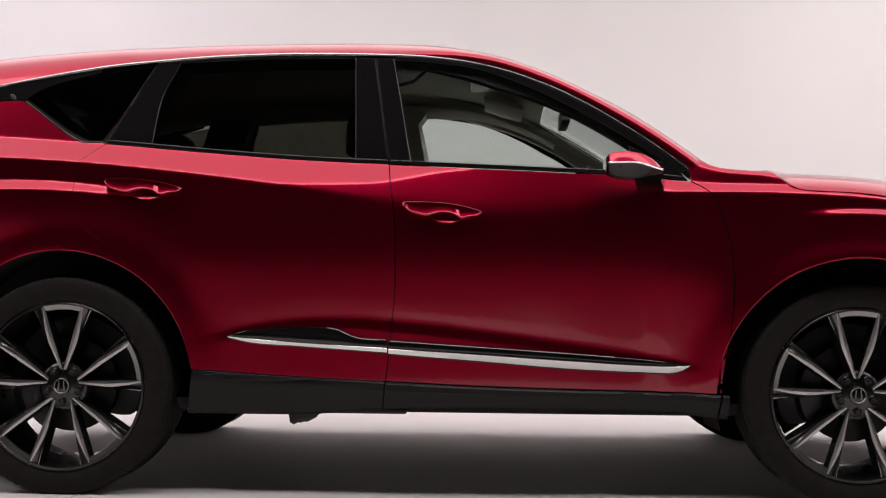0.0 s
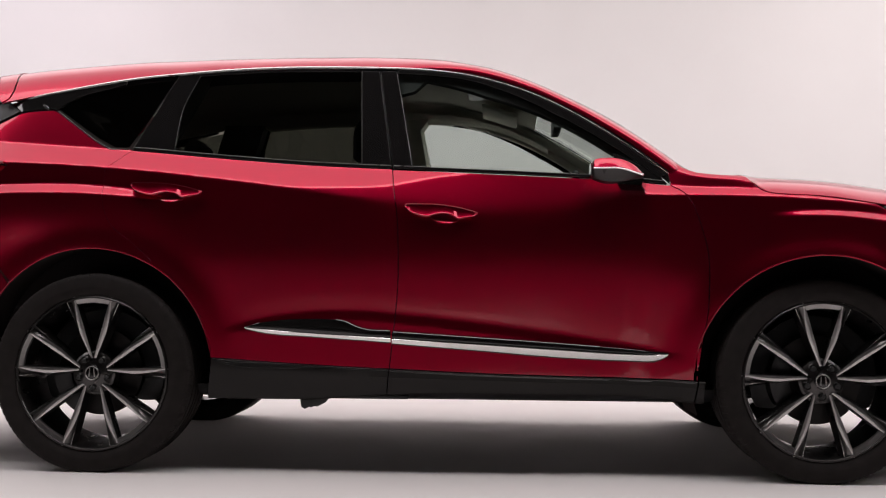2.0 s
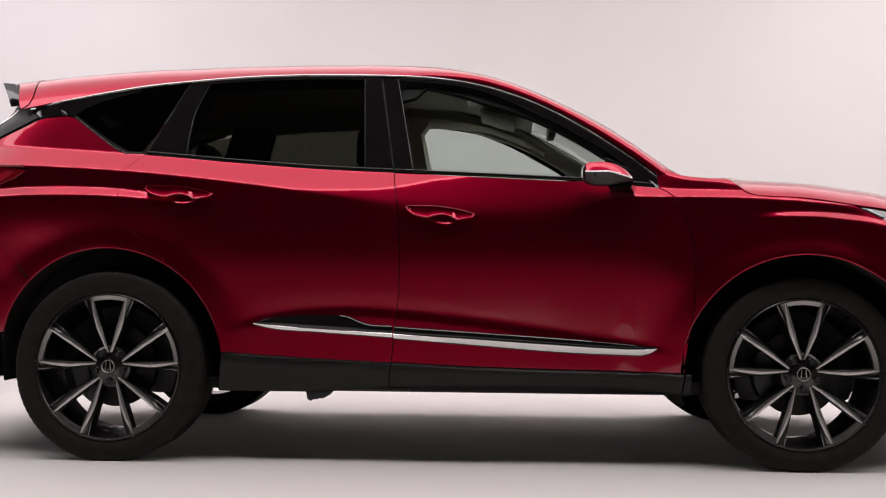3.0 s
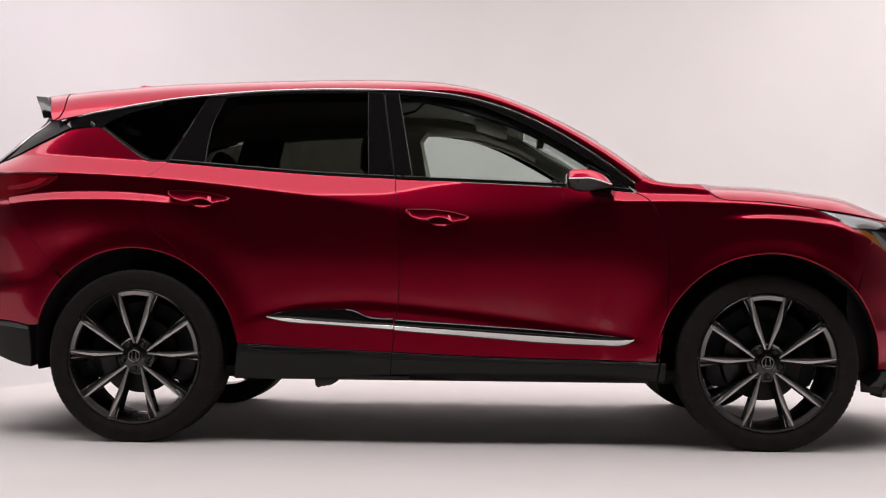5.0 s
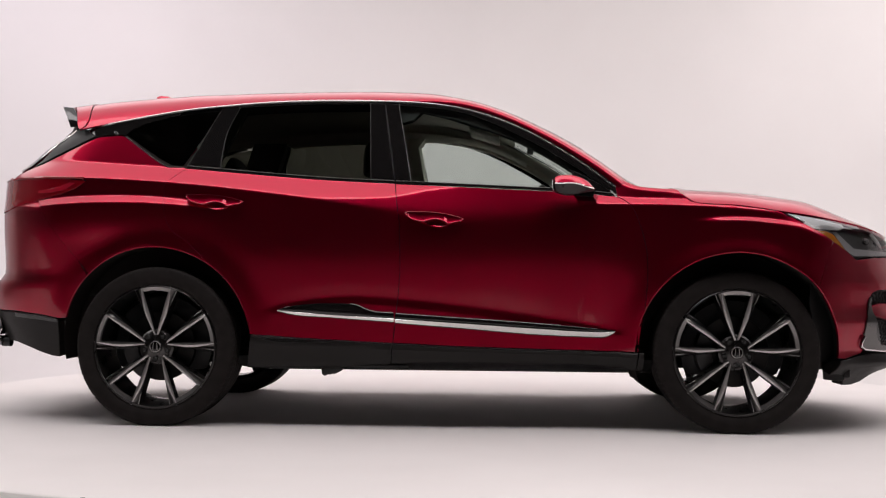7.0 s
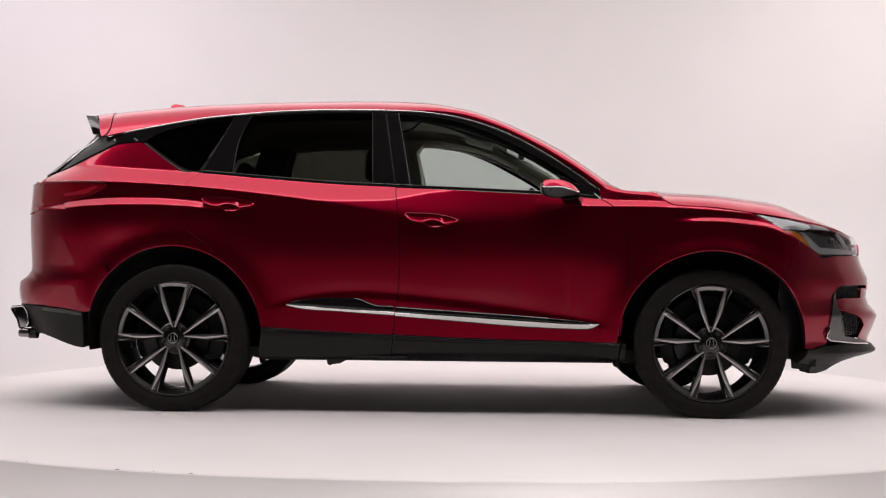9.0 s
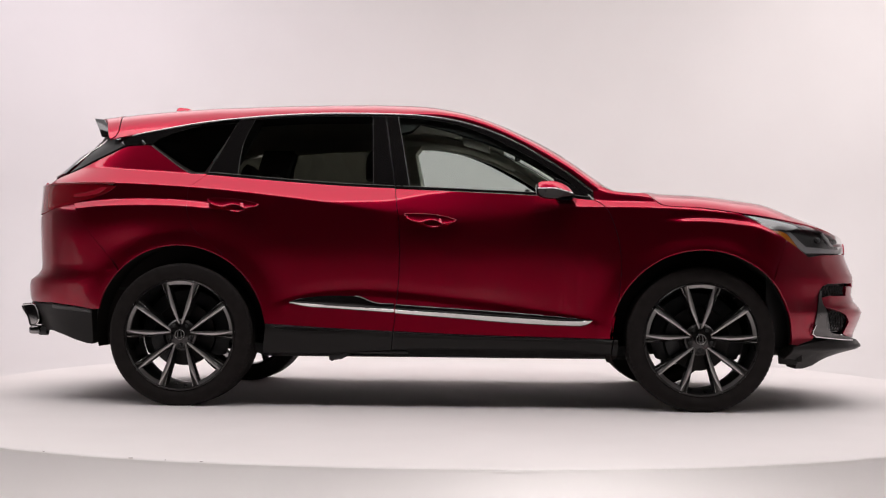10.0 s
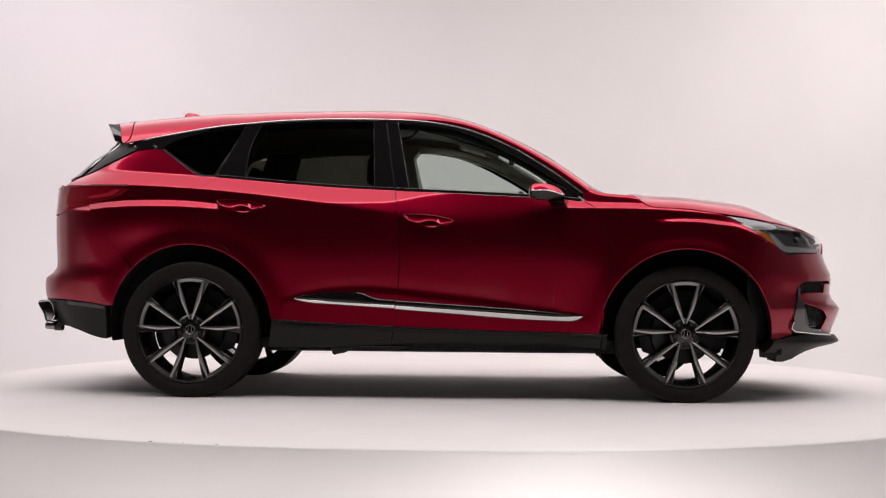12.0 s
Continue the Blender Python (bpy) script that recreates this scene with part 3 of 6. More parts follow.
def end_skin(tail, out=0.0):
    """Nose or tail: place(angle, z), the angle from 0 at one flank over 90 at the middle to 180 at the other flank."""
    def place(angle, z):
        a = radians(min(max(angle, 0.0), 180.0))
        c, s = math.cos(a), max(math.sin(a), 0.0)
        start, end, p = (TAIL_FROM, TAIL_X(z), TAIL_POWER) if tail else (NOSE_FROM, NOSE_X(z), NOSE_POWER)
        x = start + (end - start) * s ** (2 / p)
        y = -math.copysign(abs(c) ** (2 / p), c) * half(x, z)
        v = Vector((x, y, z))
        if out:
            v += Vector((-1 if tail else 1, 0, 0)) * out * s + Vector((0, -1, 0)) * out * c
        return v
    return place


def angle_at(x, z, tail=False):
    """The angle of end_skin at which the near flank has this x."""
    start, end, p = (TAIL_FROM, TAIL_X(z), TAIL_POWER) if tail else (NOSE_FROM, NOSE_X(z), NOSE_POWER)
    u = min(max((x - start) / (end - start), 0), 1)
    return math.degrees(math.asin(u ** (p / 2)))


# roof and screen: sections from one window top over the middle to the other
RAIL_Z = curve([(-0.62, 1.385), (-0.40, 1.441), (-0.30, 1.464), (-0.167, 1.491), (-0.034, 1.517), (0.132, 1.544), (0.232, 1.555), (0.464, 1.577), (0.662, 1.587),
                (0.794, 1.590), (1.07, 1.587), (1.287, 1.574), (1.45, 1.548), (1.614, 1.499), (1.777, 1.427), (1.939, 1.332), (2.101, 1.219),
                (2.198, 1.140), (2.35, 1.01), (2.6, 0.80)])
ROOF_RISE = curve([(-0.62, 0.23), (-0.35, 0.195), (-0.2, 0.176), (0.1, 0.138), (0.45, 0.110), (0.8, 0.102), (1.07, 0.105), (1.3, 0.100), (1.45, 0.085), (1.61, 0.085),
                   (1.78, 0.086), (1.94, 0.099), (2.1, 0.113), (2.2, 0.122), (2.25, 0.129), (2.35, 0.17), (2.6, 0.33)])
ROOF_FLAT = curve([(-0.62, 0.823), (-0.4, 0.807), (-0.2, 0.795), (0.0, 0.781), (0.3, 0.767), (0.6, 0.743), (1.1, 0.749), (2.6, 0.75)])
ROOF_POWER = curve([(-1, 2.15), (1.1, 2.15), (1.55, 3.2), (2.6, 3.2)])


def rail_half(x):
    return half(x, RAIL_Z(x)) if x < 2.2 else half(2.2, RAIL_Z(2.2)) + (x - 2.2) * 0.05


def roof_bow(x):
    """How squarely the roof bends from its flat middle into its flanks."""
    return min(9.0, max(2.8, (1.5 + 0.9 * (1 - gate(x, 0.05, 0.15))) * rail_half(x) / ROOF_RISE(x)))


def roof_place(x, angle):
    a = radians(min(max(angle, 0.0), 180.0))
    c, s = math.cos(a), max(math.sin(a), 0.0)
    p, w, rise = ROOF_POWER(x), rail_half(x), ROOF_RISE(x)
    v = abs(c) ** (2 / p)
    # behind the screen the roof springs steeply from its rail, the screen pillars stand upright
    k = min(1.0, max(0.0, (x - 1.0) / 0.5))
    k = k * k * (3 - 2 * k)
    z = (1 - k) * rise * ROOF_FLAT(x) * (1 - v ** roof_bow(x)) + k * rise * s ** (2 / p)
    return Vector((x, -math.copysign(v, c) * w, RAIL_Z(x) + z))


# bonnet: from one wing edge over the middle to the other
HOOD_RISE = curve([(2.40, 0.002), (2.467, 0.024), (2.5, 0.066), (2.52, 0.090), (2.55, 0.103), (2.6, 0.108), (2.75, 0.109), (2.94, 0.116), (3.1, 0.114), (3.19, 0.094), (3.25, 0.073), (3.34, 0.051), (3.42, 0.040), (3.5, 0.028), (3.62, 0.016)])


def hood_half(x):
    z = HOOD_EDGE(x)
    return half(x, z) * rounding(x, z)


def hood_place(x, v):
    """v runs across from -1 at the near wing to 1 at the far one."""
    w = hood_half(x)
    d = w * (1 - min(abs(v), 1.0))
    k = HOOD_RISE(x) * 0.62
    return Vector((x, v * w, HOOD_EDGE(x) + k * (1 - math.exp(-d / 0.075)) + (HOOD_RISE(x) - k) * (1 - v * v)))


# ---- the car ----
car = tagged(new("car"), "dark red metallic five-door crossover car parked on the white turntable", "car")
NEAR, FAR = -1, 1

REAR_ARCH = lambda a, b: arc(*ARCHES[0], a, b)
FRONT_ARCH = lambda a, b: arc(*ARCHES[1], a, b)
DOOR_SPLIT = spline([(1.141, 1.160), (1.157, 1.052), (1.171, 0.958), (1.175, 0.830), (1.173, 0.707), (1.153, 0.503), (1.141, 0.402)])
WING_SPLIT = spline([(2.195, 1.101), (2.247, 1.066), (2.288, 0.994), (2.328, 0.839), (2.328, 0.652), (2.300, 0.440), (2.294, 0.368)])
REAR_SPLIT = spline([(0.121, 1.235), (0.066, 1.181), (0.036, 1.140), (0.043, 1.020), (0.075, 0.935), (0.150, 0.875), (0.245, 0.790)])
RED_LOW = curve([(0.448, 0.436), (0.842, 0.414), (1.155, 0.401), (1.467, 0.388), (1.778, 0.379), (2.294, 0.367)])
SILL_LOW = curve([(0.43, 0.276), (0.84, 0.278), (1.155, 0.300), (1.467, 0.306), (1.779, 0.303), (2.181, 0.292), (2.30, 0.280)])
TAIL_SPLIT = [(-0.600, 1.077), (-0.545, 0.985), (-0.470, 0.885), (-0.390, 0.790), (-0.345, 0.700)]


def window_top(x):
    return RAIL_Z(x) - 0.006


def build_side(side):
    on = skin(side)
    flip = side == FAR
    near = side == NEAR

    def panel(name, outline, mats=PAINT, parent=car, label="", out=0.0, **more):
        more.setdefault("gap", 0.0014)
        more.setdefault("roll", 0.0012)
        more.setdefault("step", (0.016, 0.007) if near else (0.025, 0.011))
        more.setdefault("eps", (0.006, 0.003))
        ps = tidy(outline)
        x, z = (sum(p[i] for p in ps) / len(ps) for i in (0, 1))
        parent_at = parent.location if parent is not car else Vector((0, 0, 0))
        at = on(x, z)
        ob = sheet(name, outline, skin(side, out), mats, parent, label, origin=at, flip=flip, **more)
        ob.location = at - parent_at
        return ob

    # doors
    front = panel("front_door", along(BELT, 1.141, 2.195) + WING_SPLIT[1:] + along(RED_LOW, 2.294, 1.141) + DOOR_SPLIT[::-1][1:], gap=0.0022)
    rear = panel("rear_door", along(BELT, 0.121, 1.141) + DOOR_SPLIT[1:] + along(RED_LOW, 1.141, 0.455) + REAR_ARCH(7.0, 60.8)[1:] + REAR_SPLIT[::-1][1:], gap=0.0007, roll=0.0006)
    # quarter panel with the painted pillar
    top = [(0.121, 1.236), (0.045, 1.237)] + spline([(0.028, 1.238), (-0.028, 1.269), (-0.12, 1.334), (-0.205, 1.394)], 4) + \
        spline([(-0.225, 1.399), (-0.30, 1.395), (-0.352, 1.386), (-0.45, 1.338), (-0.60, 1.268), (-0.665, 1.242), (-0.742, 1.212), (-0.775, 1.190)], 4)
    lamp_edge = spline([(-0.775, 1.188), (-0.62, 1.186), (-0.45, 1.180), (-0.352, 1.171), (-0.355, 1.162), (-0.40, 1.132), (-0.47, 1.108), (-0.55, 1.090), (-0.600, 1.077)], 4)
    panel("quarter_panel", top + lamp_edge + TAIL_SPLIT[1:-1] + REAR_ARCH(136, 60.8)[1:] + REAR_SPLIT[::-1][1:], gap=0.0001, roll=0.0004)
    # front wing
    wing = [(2.195, 1.100)] + spline([(2.188, 1.165), (2.190, 1.206), (2.235, 1.177), (2.28, 1.157), (2.317, 1.149), (2.39, 1.142), (2.467, 1.137), (2.493, 1.115), (2.519, 1.088),
                                                     (2.55, 1.071), (2.62, 1.062), (2.72, 1.057), (2.94, 1.030)], 4)
    wing += spline([(2.962, 1.018), (3.051, 0.970), (3.15, 0.916), (3.185, 0.893)], 3)
    wing += [(3.165, 0.85), (3.125, 0.745)] + FRONT_ARCH(41, 180) + [(2.294, 0.368)] + WING_SPLIT[::-1][1:]
    panel("front_wing", wing, gap=0.0006, roll=0.0010)

    # glass and black trim of the side windows
    def glass(name, outline, mats, parent, out=-0.006, **more):
        return panel(name, outline, mats, parent, out=out, gap=0.0, roll=0.0005, depth=0.003, step=(0.06, 0.06), **more)

    def trim(name, outline, mats=GLOSS_BLACK, parent=car, out=0.0, label="", **more):
        return panel(name, outline, mats, parent, label, out, gap=0.0008, roll=0.0015, depth=0.010, step=(0.05, 0.05), **more)
    b_front = lambda z: 1.142 + (1.560 - z) * 0.199
    b_rear = lambda z: 0.999 + (1.563 - z) * 0.060
    # window glass behind the frames
    glass("window_pane", along(lambda x: BELT(x) + 0.012, b_front(1.17) - 0.01, 2.12, 16) + along(lambda x: window_top(x) - 0.014, 2.17, b_front(1.56) - 0.01, 24),
          CLEAR_GLASS, front, label="clear green-tinted side window")
    glass("window_pane", along(lambda x: BELT(x) + 0.012, 0.285, b_rear(1.17) + 0.012, 12) + along(lambda x: window_top(x) - 0.012, b_rear(1.56) + 0.012, 0.345, 12)
          + [(0.303, 1.423)], DARK_GLASS, rear, label="dark privacy glass")
    # Same glass both sides; the near pane is blacked to imitate the dark cabin.
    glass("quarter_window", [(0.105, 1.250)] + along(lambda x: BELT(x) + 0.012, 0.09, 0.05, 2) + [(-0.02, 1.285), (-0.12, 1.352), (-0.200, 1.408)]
          + along(lambda x: window_top(x) - 0.020 - 0.02 * max(0.0, (0.15 - x)), -0.160, 0.262, 14), BLACK_GLASS if near else DARK_GLASS, car, label="dark privacy quarter glass, near pane blacked in for cabin shade")
    # black pillars
    trim("pillar_trim", [(b_rear(1.182), 1.172), (1.1395, 1.164), (1.0700, window_top(1.07) - 0.008), (b_rear(1.57), window_top(1.0) - 0.008)], parent=rear)
    trim("pillar_trim", [(1.1425, 1.164), (b_front(1.17), 1.160), (b_front(1.57), window_top(1.15) - 0.008), (1.0735, window_top(1.07) - 0.008)], parent=front)
    trim("pillar_trim", [(0.124, BELT(0.124) + 0.008), (0.285, BELT(0.285) + 0.008), (0.290, 1.33), (0.303, 1.425), (0.350, window_top(0.35) - 0.008), (0.262, window_top(0.262) - 0.008)], parent=rear)
    # door frame strips: slim black lines over and under the glass
    frame_top = along(lambda x: window_top(x) - 0.003, b_front(1.55), 2.188, 30) + along(lambda x: window_top(x) - 0.019 - 0.024 * max(0, min(1, (x - 1.45) / 0.3)), 2.15, b_front(1.55), 30)
    trim("window_frame", frame_top, parent=front)
    inner_low = lambda x: window_top(x) - 0.032 - 0.036 * max(0, min(1, (x - 1.20) / 0.30))
    seal = along(lambda x: window_top(x) - 0.012, b_front(1.55) - 0.01, 2.16, 30) + along(inner_low, 2.05, 1.26, 26) + [(1.215, 1.488), (b_front(1.47) - 0.01, 1.47)]
    if near:
        panel("door_frame_seal", seal, CABIN_DARK, front, "black inner frame of the door window", out=-0.028, gap=0.0, roll=0.002, depth=0.02, step=(0.06, 0.06))
    frame_top = along(lambda x: window_top(x) - 0.003, 0.262, b_rear(1.57), 20) + along(lambda x: window_top(x) - 0.014, b_rear(1.57), 0.262, 20)
    trim("window_frame", frame_top, parent=rear)
    for owner, a, b in ((rear, 0.125, 1.138), (front, 1.144, 2.17)):
        trim("belt_trim", along(lambda x: BELT(x) + 0.003, a, b, 20) + along(lambda x: BELT(x) + 0.017, b, a, 20), parent=owner, out=0.003)
        trim("bright_trim", along(lambda x: BELT(x) + 0.0125, a, b, 20) + along(lambda x: BELT(x) + 0.0175, b, a, 20), DARK_SATIN, owner, 0.0045, "thin satin line under the window")
    # the dark corner behind the mirror
    c = 1.985 if near else 2.06
    trim("mirror_corner", [(c, BELT(c) + 0.004), (2.185, BELT(2.185) + 0.004), (2.150, window_top(2.15) - 0.03), (c, window_top(c) - 0.065)], parent=front, out=-0.002)
    # satin strip rising along the quarter window
    edge = spline([(0.110, 1.238), (0.045, 1.2385), (0.028, 1.240), (-0.028, 1.271), (-0.12, 1.336), (-0.203, 1.397)], 5)
    inner = spline([(0.110, 1.2425), (0.046, 1.243), (0.031, 1.245), (-0.0255, 1.275), (-0.118, 1.340), (-0.199, 1.4005)], 5)
    trim("bright_trim", edge + inner[::-1], DARK_SATIN, car, 0.003, "satin silver strip under the quarter window")
    # black corner behind the quarter window
    trim("pillar_trim", [(-0.205, 1.402), (-0.228, 1.406), (-0.30, 1.402), (-0.352, 1.394), (-0.405, 1.432), (-0.31, 1.4565), (-0.167, 1.4865), (-0.03, 1.510), (0.06, 1.5245), (0.06, 1.513), (-0.10, 1.468), (-0.165, 1.436)], parent=car)
    # black carrier behind the panel joints of the rear pillar
    panel("pillar_carrier", [(-0.66, 1.232), (-0.40, 1.195), (0.04, 1.215), (0.16, 1.210), (0.20, 1.33), (0.17, 1.335), (0.10, 1.263), (0.06, 1.263), (-0.10, 1.39), (-0.20, 1.46), (-0.33, 1.448), (-0.42, 1.436), (-0.47, 1.395), (-0.55, 1.335)], LINER, car, out=-0.009, gap=0.0, roll=0.0005, depth=0.004, step=(0.05, 0.05))
    # little bright catch at the corner of the roof strip
    trim("trim_clip", spline([(-0.266, 1.424), (-0.257, 1.427), (-0.247, 1.420), (-0.238, 1.408), (-0.241, 1.402), (-0.251, 1.405), (-0.261, 1.414)], 3, True), CHROME, car, 0.004)
    # fine bright edges of the pillar covers
    for owner, pts in ((rear, ((0.262, window_top(0.262) - 0.012), (0.190, 1.392), (0.124, BELT(0.124) + 0.012))), (rear, ((0.352, window_top(0.35) - 0.012), (0.304, 1.425), (0.291, 1.33), (0.287, BELT(0.287) + 0.014))),
                       (rear, ((b_rear(1.57), window_top(1.0) - 0.012), (b_rear(1.36), 1.36), (b_rear(1.182), 1.178))), (front, ((b_front(1.57), window_top(1.15) - 0.012), (b_front(1.36), 1.36), (b_front(1.17), 1.168)))):
        part("pillar_edge", tube([on(x, z) + Vector((0, side * 0.0012, 0)) - owner.location for x, z in spline(pts, 4)], 0.0011, 6), PILLAR_EDGE, owner)
    # chrome roof strip, in two lengths
    for owner, a, b in ((rear, 0.235, 1.0695), (front, 1.0725, 2.19), (car, -0.33, 0.232)):
        def strip_place(u, v, k=side):
            x = u
            grow = 0.45 + 0.55 * min(1, max(0, (x + 0.33) / 0.3)) - 0.58 * min(1, max(0, (x - 1.0) / 0.45))
            at = on(x, RAIL_Z(x) - 0.003)
            return at + Vector((0, k * (0.002 + 0.005 * math.sin(math.pi * v) * grow), (v - 0.5) * 0.0102 * grow))
        sections = []
        n = 40
        for i in range(n + 1):
            u = a + (b - a) * i / n
            sections.append([strip_place(u, v) - owner.location for v in (0, 0.2, 0.4, 0.6, 0.8, 1.0)])
        bm = loft(sections)
        if near is False:
            bmesh.ops.reverse_faces(bm, faces=bm.faces)
        part("roof_strip", bm, CHROME, owner, "polished chrome strip over the windows")

    # sill cladding, one length per door and one behind the front wheel
    def sill(name, a, b, owner, lean_a=0.0, lean_b=0.0):
        sections = []
        n = 14
        for i in range(n + 1):
            u = a + (b - a) * i / n
            hi, lo = RED_LOW(u) - 0.002, SILL_LOW(u)
            s_top = half(u, RED_LOW(u))
            row = []
            for v, o in ((0.0, -0.02), (0.0, 0.0), (0.05, 0.004), (0.30, 0.003), (0.36, -0.002), (0.7, -0.010), (0.92, -0.022), (0.98, -0.030), (1.0, -0.045), (1.0, -0.16)):
                x = u + v * (lean_a * (1 - i / n) + lean_b * i / n)
                row.append(Vector((x, side * (s_top + o), hi + (lo - hi) * v)) - owner.location)
            sections.append(row)
        part(name, loft(sections, caps=True), CLADDING, owner, "dark grey plastic sill cladding")
    sill("sill_cladding", 1.143, 2.291, front, -0.010, -0.012)
    sill("sill_cladding", 0.462, 1.139, rear, -0.020, -0.010)
    # gloss upper edge of the cladding
    for owner, a, b, h in ((rear, 0.475, 1.137, lambda x: 0.007), (front, 1.147, 2.285, lambda x: 0.008)):
        trim("cladding_edge", along(lambda x: RED_LOW(x) - 0.003, a, b, 20) + along(lambda x: RED_LOW(x) - 0.004 - h(x), b, a, 20), GLOSS_BLACK, owner, 0.0045)
    insert = spline([(0.500, 0.4165), (0.56, 0.4205), (0.68, 0.4185), (0.80, 0.4140), (0.900, 0.4085), (0.84, 0.4010), (0.72, 0.3960), (0.60, 0.3980), (0.53, 0.4070)], 4, True)
    lift = half(0.7, RED_LOW(0.7)) - half(0.7, 0.408) + 0.006
    trim("sill_insert", insert, GLOSS_BLACK, rear, lift, "gloss black insert in the sill cladding")
    sill("sill_cladding", 2.297, 2.318, car, -0.012, -0.004)

    # sill mouldings: gloss black body with a bright lower blade
    def moulding(owner, upper, lower, blade_top, tips):
        def ribbon(name, hi, lo, mats, bulge, label, base=0.004):
            a, b = tips
            n = 44
            sections = []
            for i in range(n + 1):
                u = a + (b - a) * i / n
                top, bot = hi(u), lo(u)
                if top < bot + 0.001:
                    top = bot + 0.001
                mid = (top + bot) / 2
                row = []
                for v, o in ((0, -0.02), (0, base), (0.12, base + 0.7 * bulge), (0.35, base + bulge), (0.65, base + bulge), (0.88, base + 0.7 * bulge), (1, base), (1, -0.02)):
                    z = bot + (top - bot) * v
                    row.append(Vector((u, side * (half(u, mid) + o), z)) - owner.location)
                sections.append(row)
            part(name, loft(sections, caps=True), mats, owner, label)
        ribbon("side_moulding", upper, blade_top, GLOSS_BLACK, 0.003, "gloss black side moulding")
        # blade: a flat face that leans down towards the floor
        a, b = tips
        n = 44
        sections = []
        for i in range(n + 1):
            u = a + (b - a) * i / n
            top, bot = blade_top(u), lower(u)
            top = max(top, bot + 0.0015)
            s = half(u, (top + bot) / 2)
            h = top - bot
            sections.append([Vector((u, side * (s + o), bot + h * v)) - owner.location for v, o in ((0, -0.02), (0, 0.002), (0.06, 0.0045), (0.90, 0.0045 + 0.42 * h), (0.97, 0.0035 + 0.42 * h), (1.0, 0.001 + 0.42 * h), (1, -0.02))])
        part("moulding_blade", loft(sections, caps=True), SATIN, owner, "polished silver moulding blade")
        pts = [Vector((u, side * (half(u, lower(u)) + 0.002), lower(u) - 0.0012)) - owner.location for u, _ in along(lower, tips[0] + 0.004, tips[1] - 0.004, 40)]
        part("moulding_gasket", tube(pts, 0.0022, 6), GLOSS_BLACK, owner)
    moulding(rear, curve([(0.588, 0.553), (0.63, 0.566), (0.714, 0.580), (0.84, 0.587), (0.94, 0.585), (0.98, 0.576), (1.013, 0.561), (1.055, 0.5485), (1.145, 0.544)]),
             curve([(0.588, 0.548), (0.652, 0.534), (0.841, 0.520), (1.145, 0.501)]), curve([(0.588, 0.552), (0.715, 0.5415), (0.966, 0.526), (1.145, 0.5175)]), (0.588, 1.1480))
    moulding(front, curve([(1.157, 0.541), (1.467, 0.522), (1.777, 0.502), (2.086, 0.478), (2.187, 0.469)]),
             curve([(1.155, 0.497), (1.467, 0.474), (1.778, 0.450), (2.05, 0.4375), (2.125, 0.4365), (2.158, 0.445), (2.187, 0.463)]),
             curve([(1.157, 0.515), (1.467, 0.4985), (1.777, 0.4795), (2.087, 0.463), (2.187, 0.464)]), (1.1525, 2.187))
    # fine bright line on the upper edge of the moulding
    for owner, line, a, b in ((front, curve([(1.157, 0.5425), (1.467, 0.5235), (1.777, 0.5035), (1.95, 0.4905)]), 1.157, 1.93),
                              (rear, curve([(0.93, 0.5875), (0.98, 0.578), (1.013, 0.563), (1.055, 0.5505), (1.145, 0.546)]), 0.94, 1.1445)):
        pts = [Vector((x, side * (half(x, line(x) - 0.02) + 0.007), line(x))) - owner.location for x, _ in along(line, a, b, 24)]
        part("moulding_line", tube(pts, 0.0022, 6), CHROME, owner, "fine chrome line on the moulding")

    # door handles: a painted grip over a scooped cup
    def handle(owner, x0, z0):
        def put(a, b, c):
            x, z = x0 + a, z0 + b
            return Vector((x, side * (half(x, z0 - 0.02) + c), z)) - owner.location
        top = curve([(-0.128, 0.0165), (-0.118, 0.0215), (-0.047, 0.022), (0.03, 0.017), (0.097, 0.005), (0.147, -0.009)])
        low = curve([(-0.128, 0.013), (-0.117, 0.002), (-0.10, -0.012), (-0.076, -0.021), (-0.037, -0.028), (-0.023, -0.023), (0.016, -0.015), (0.054, -0.023), (0.077, -0.036), (0.107, -0.029), (0.141, -0.019), (0.147, -0.012)])
        rows = []
        for i in range(45):
            a = -0.128 + 0.275 * i / 44
            t, b = top(a), low(a)
            h = t - b
            c = 0.016 * min(1, h / 0.018)
            rows.append([put(a, t, -0.012), put(a, t, c * 0.75), put(a, t - 0.0022, c), put(a, t - 0.42 * h, c), put(a, b + 0.10 * h, c + 0.325 * h), put(a, b, c + 0.27 * h), put(a, b + 0.05 * h, -0.012)])
        bm = loft(rows, caps=True)
        bmesh.ops.recalc_face_normals(bm, faces=bm.faces)
        part("door_handle", bm, PAINT, owner, "body-coloured pull handle")
        cup = [(-0.033, -0.026), (-0.013, -0.036), (0.021, -0.040), (0.054, -0.037), (0.077, -0.034), (0.071, -0.044), (0.042, -0.053), (0.011, -0.052), (-0.016, -0.043)]
        part("handle_cup", prism(cup, 0.014, lambda a, b, c: put(a, b, c - 0.003 - 0.85 * (b + 0.034)), 0.0015, 2), PAINT, owner, "rounded painted handle cup")
        shade = spline([(-0.030, -0.024), (0.011, -0.010), (0.060, -0.021), (0.071, -0.035), (0.03, -0.042), (-0.014, -0.038)], 4, True)
        part("handle_recess", prism(shade, 0.006, lambda a, b, c: put(a, b, c - 0.003), 0.001, 1), PAINT, owner)
    handle(rear, 0.275, 1.078)
    handle(front, 1.325, 0.998)

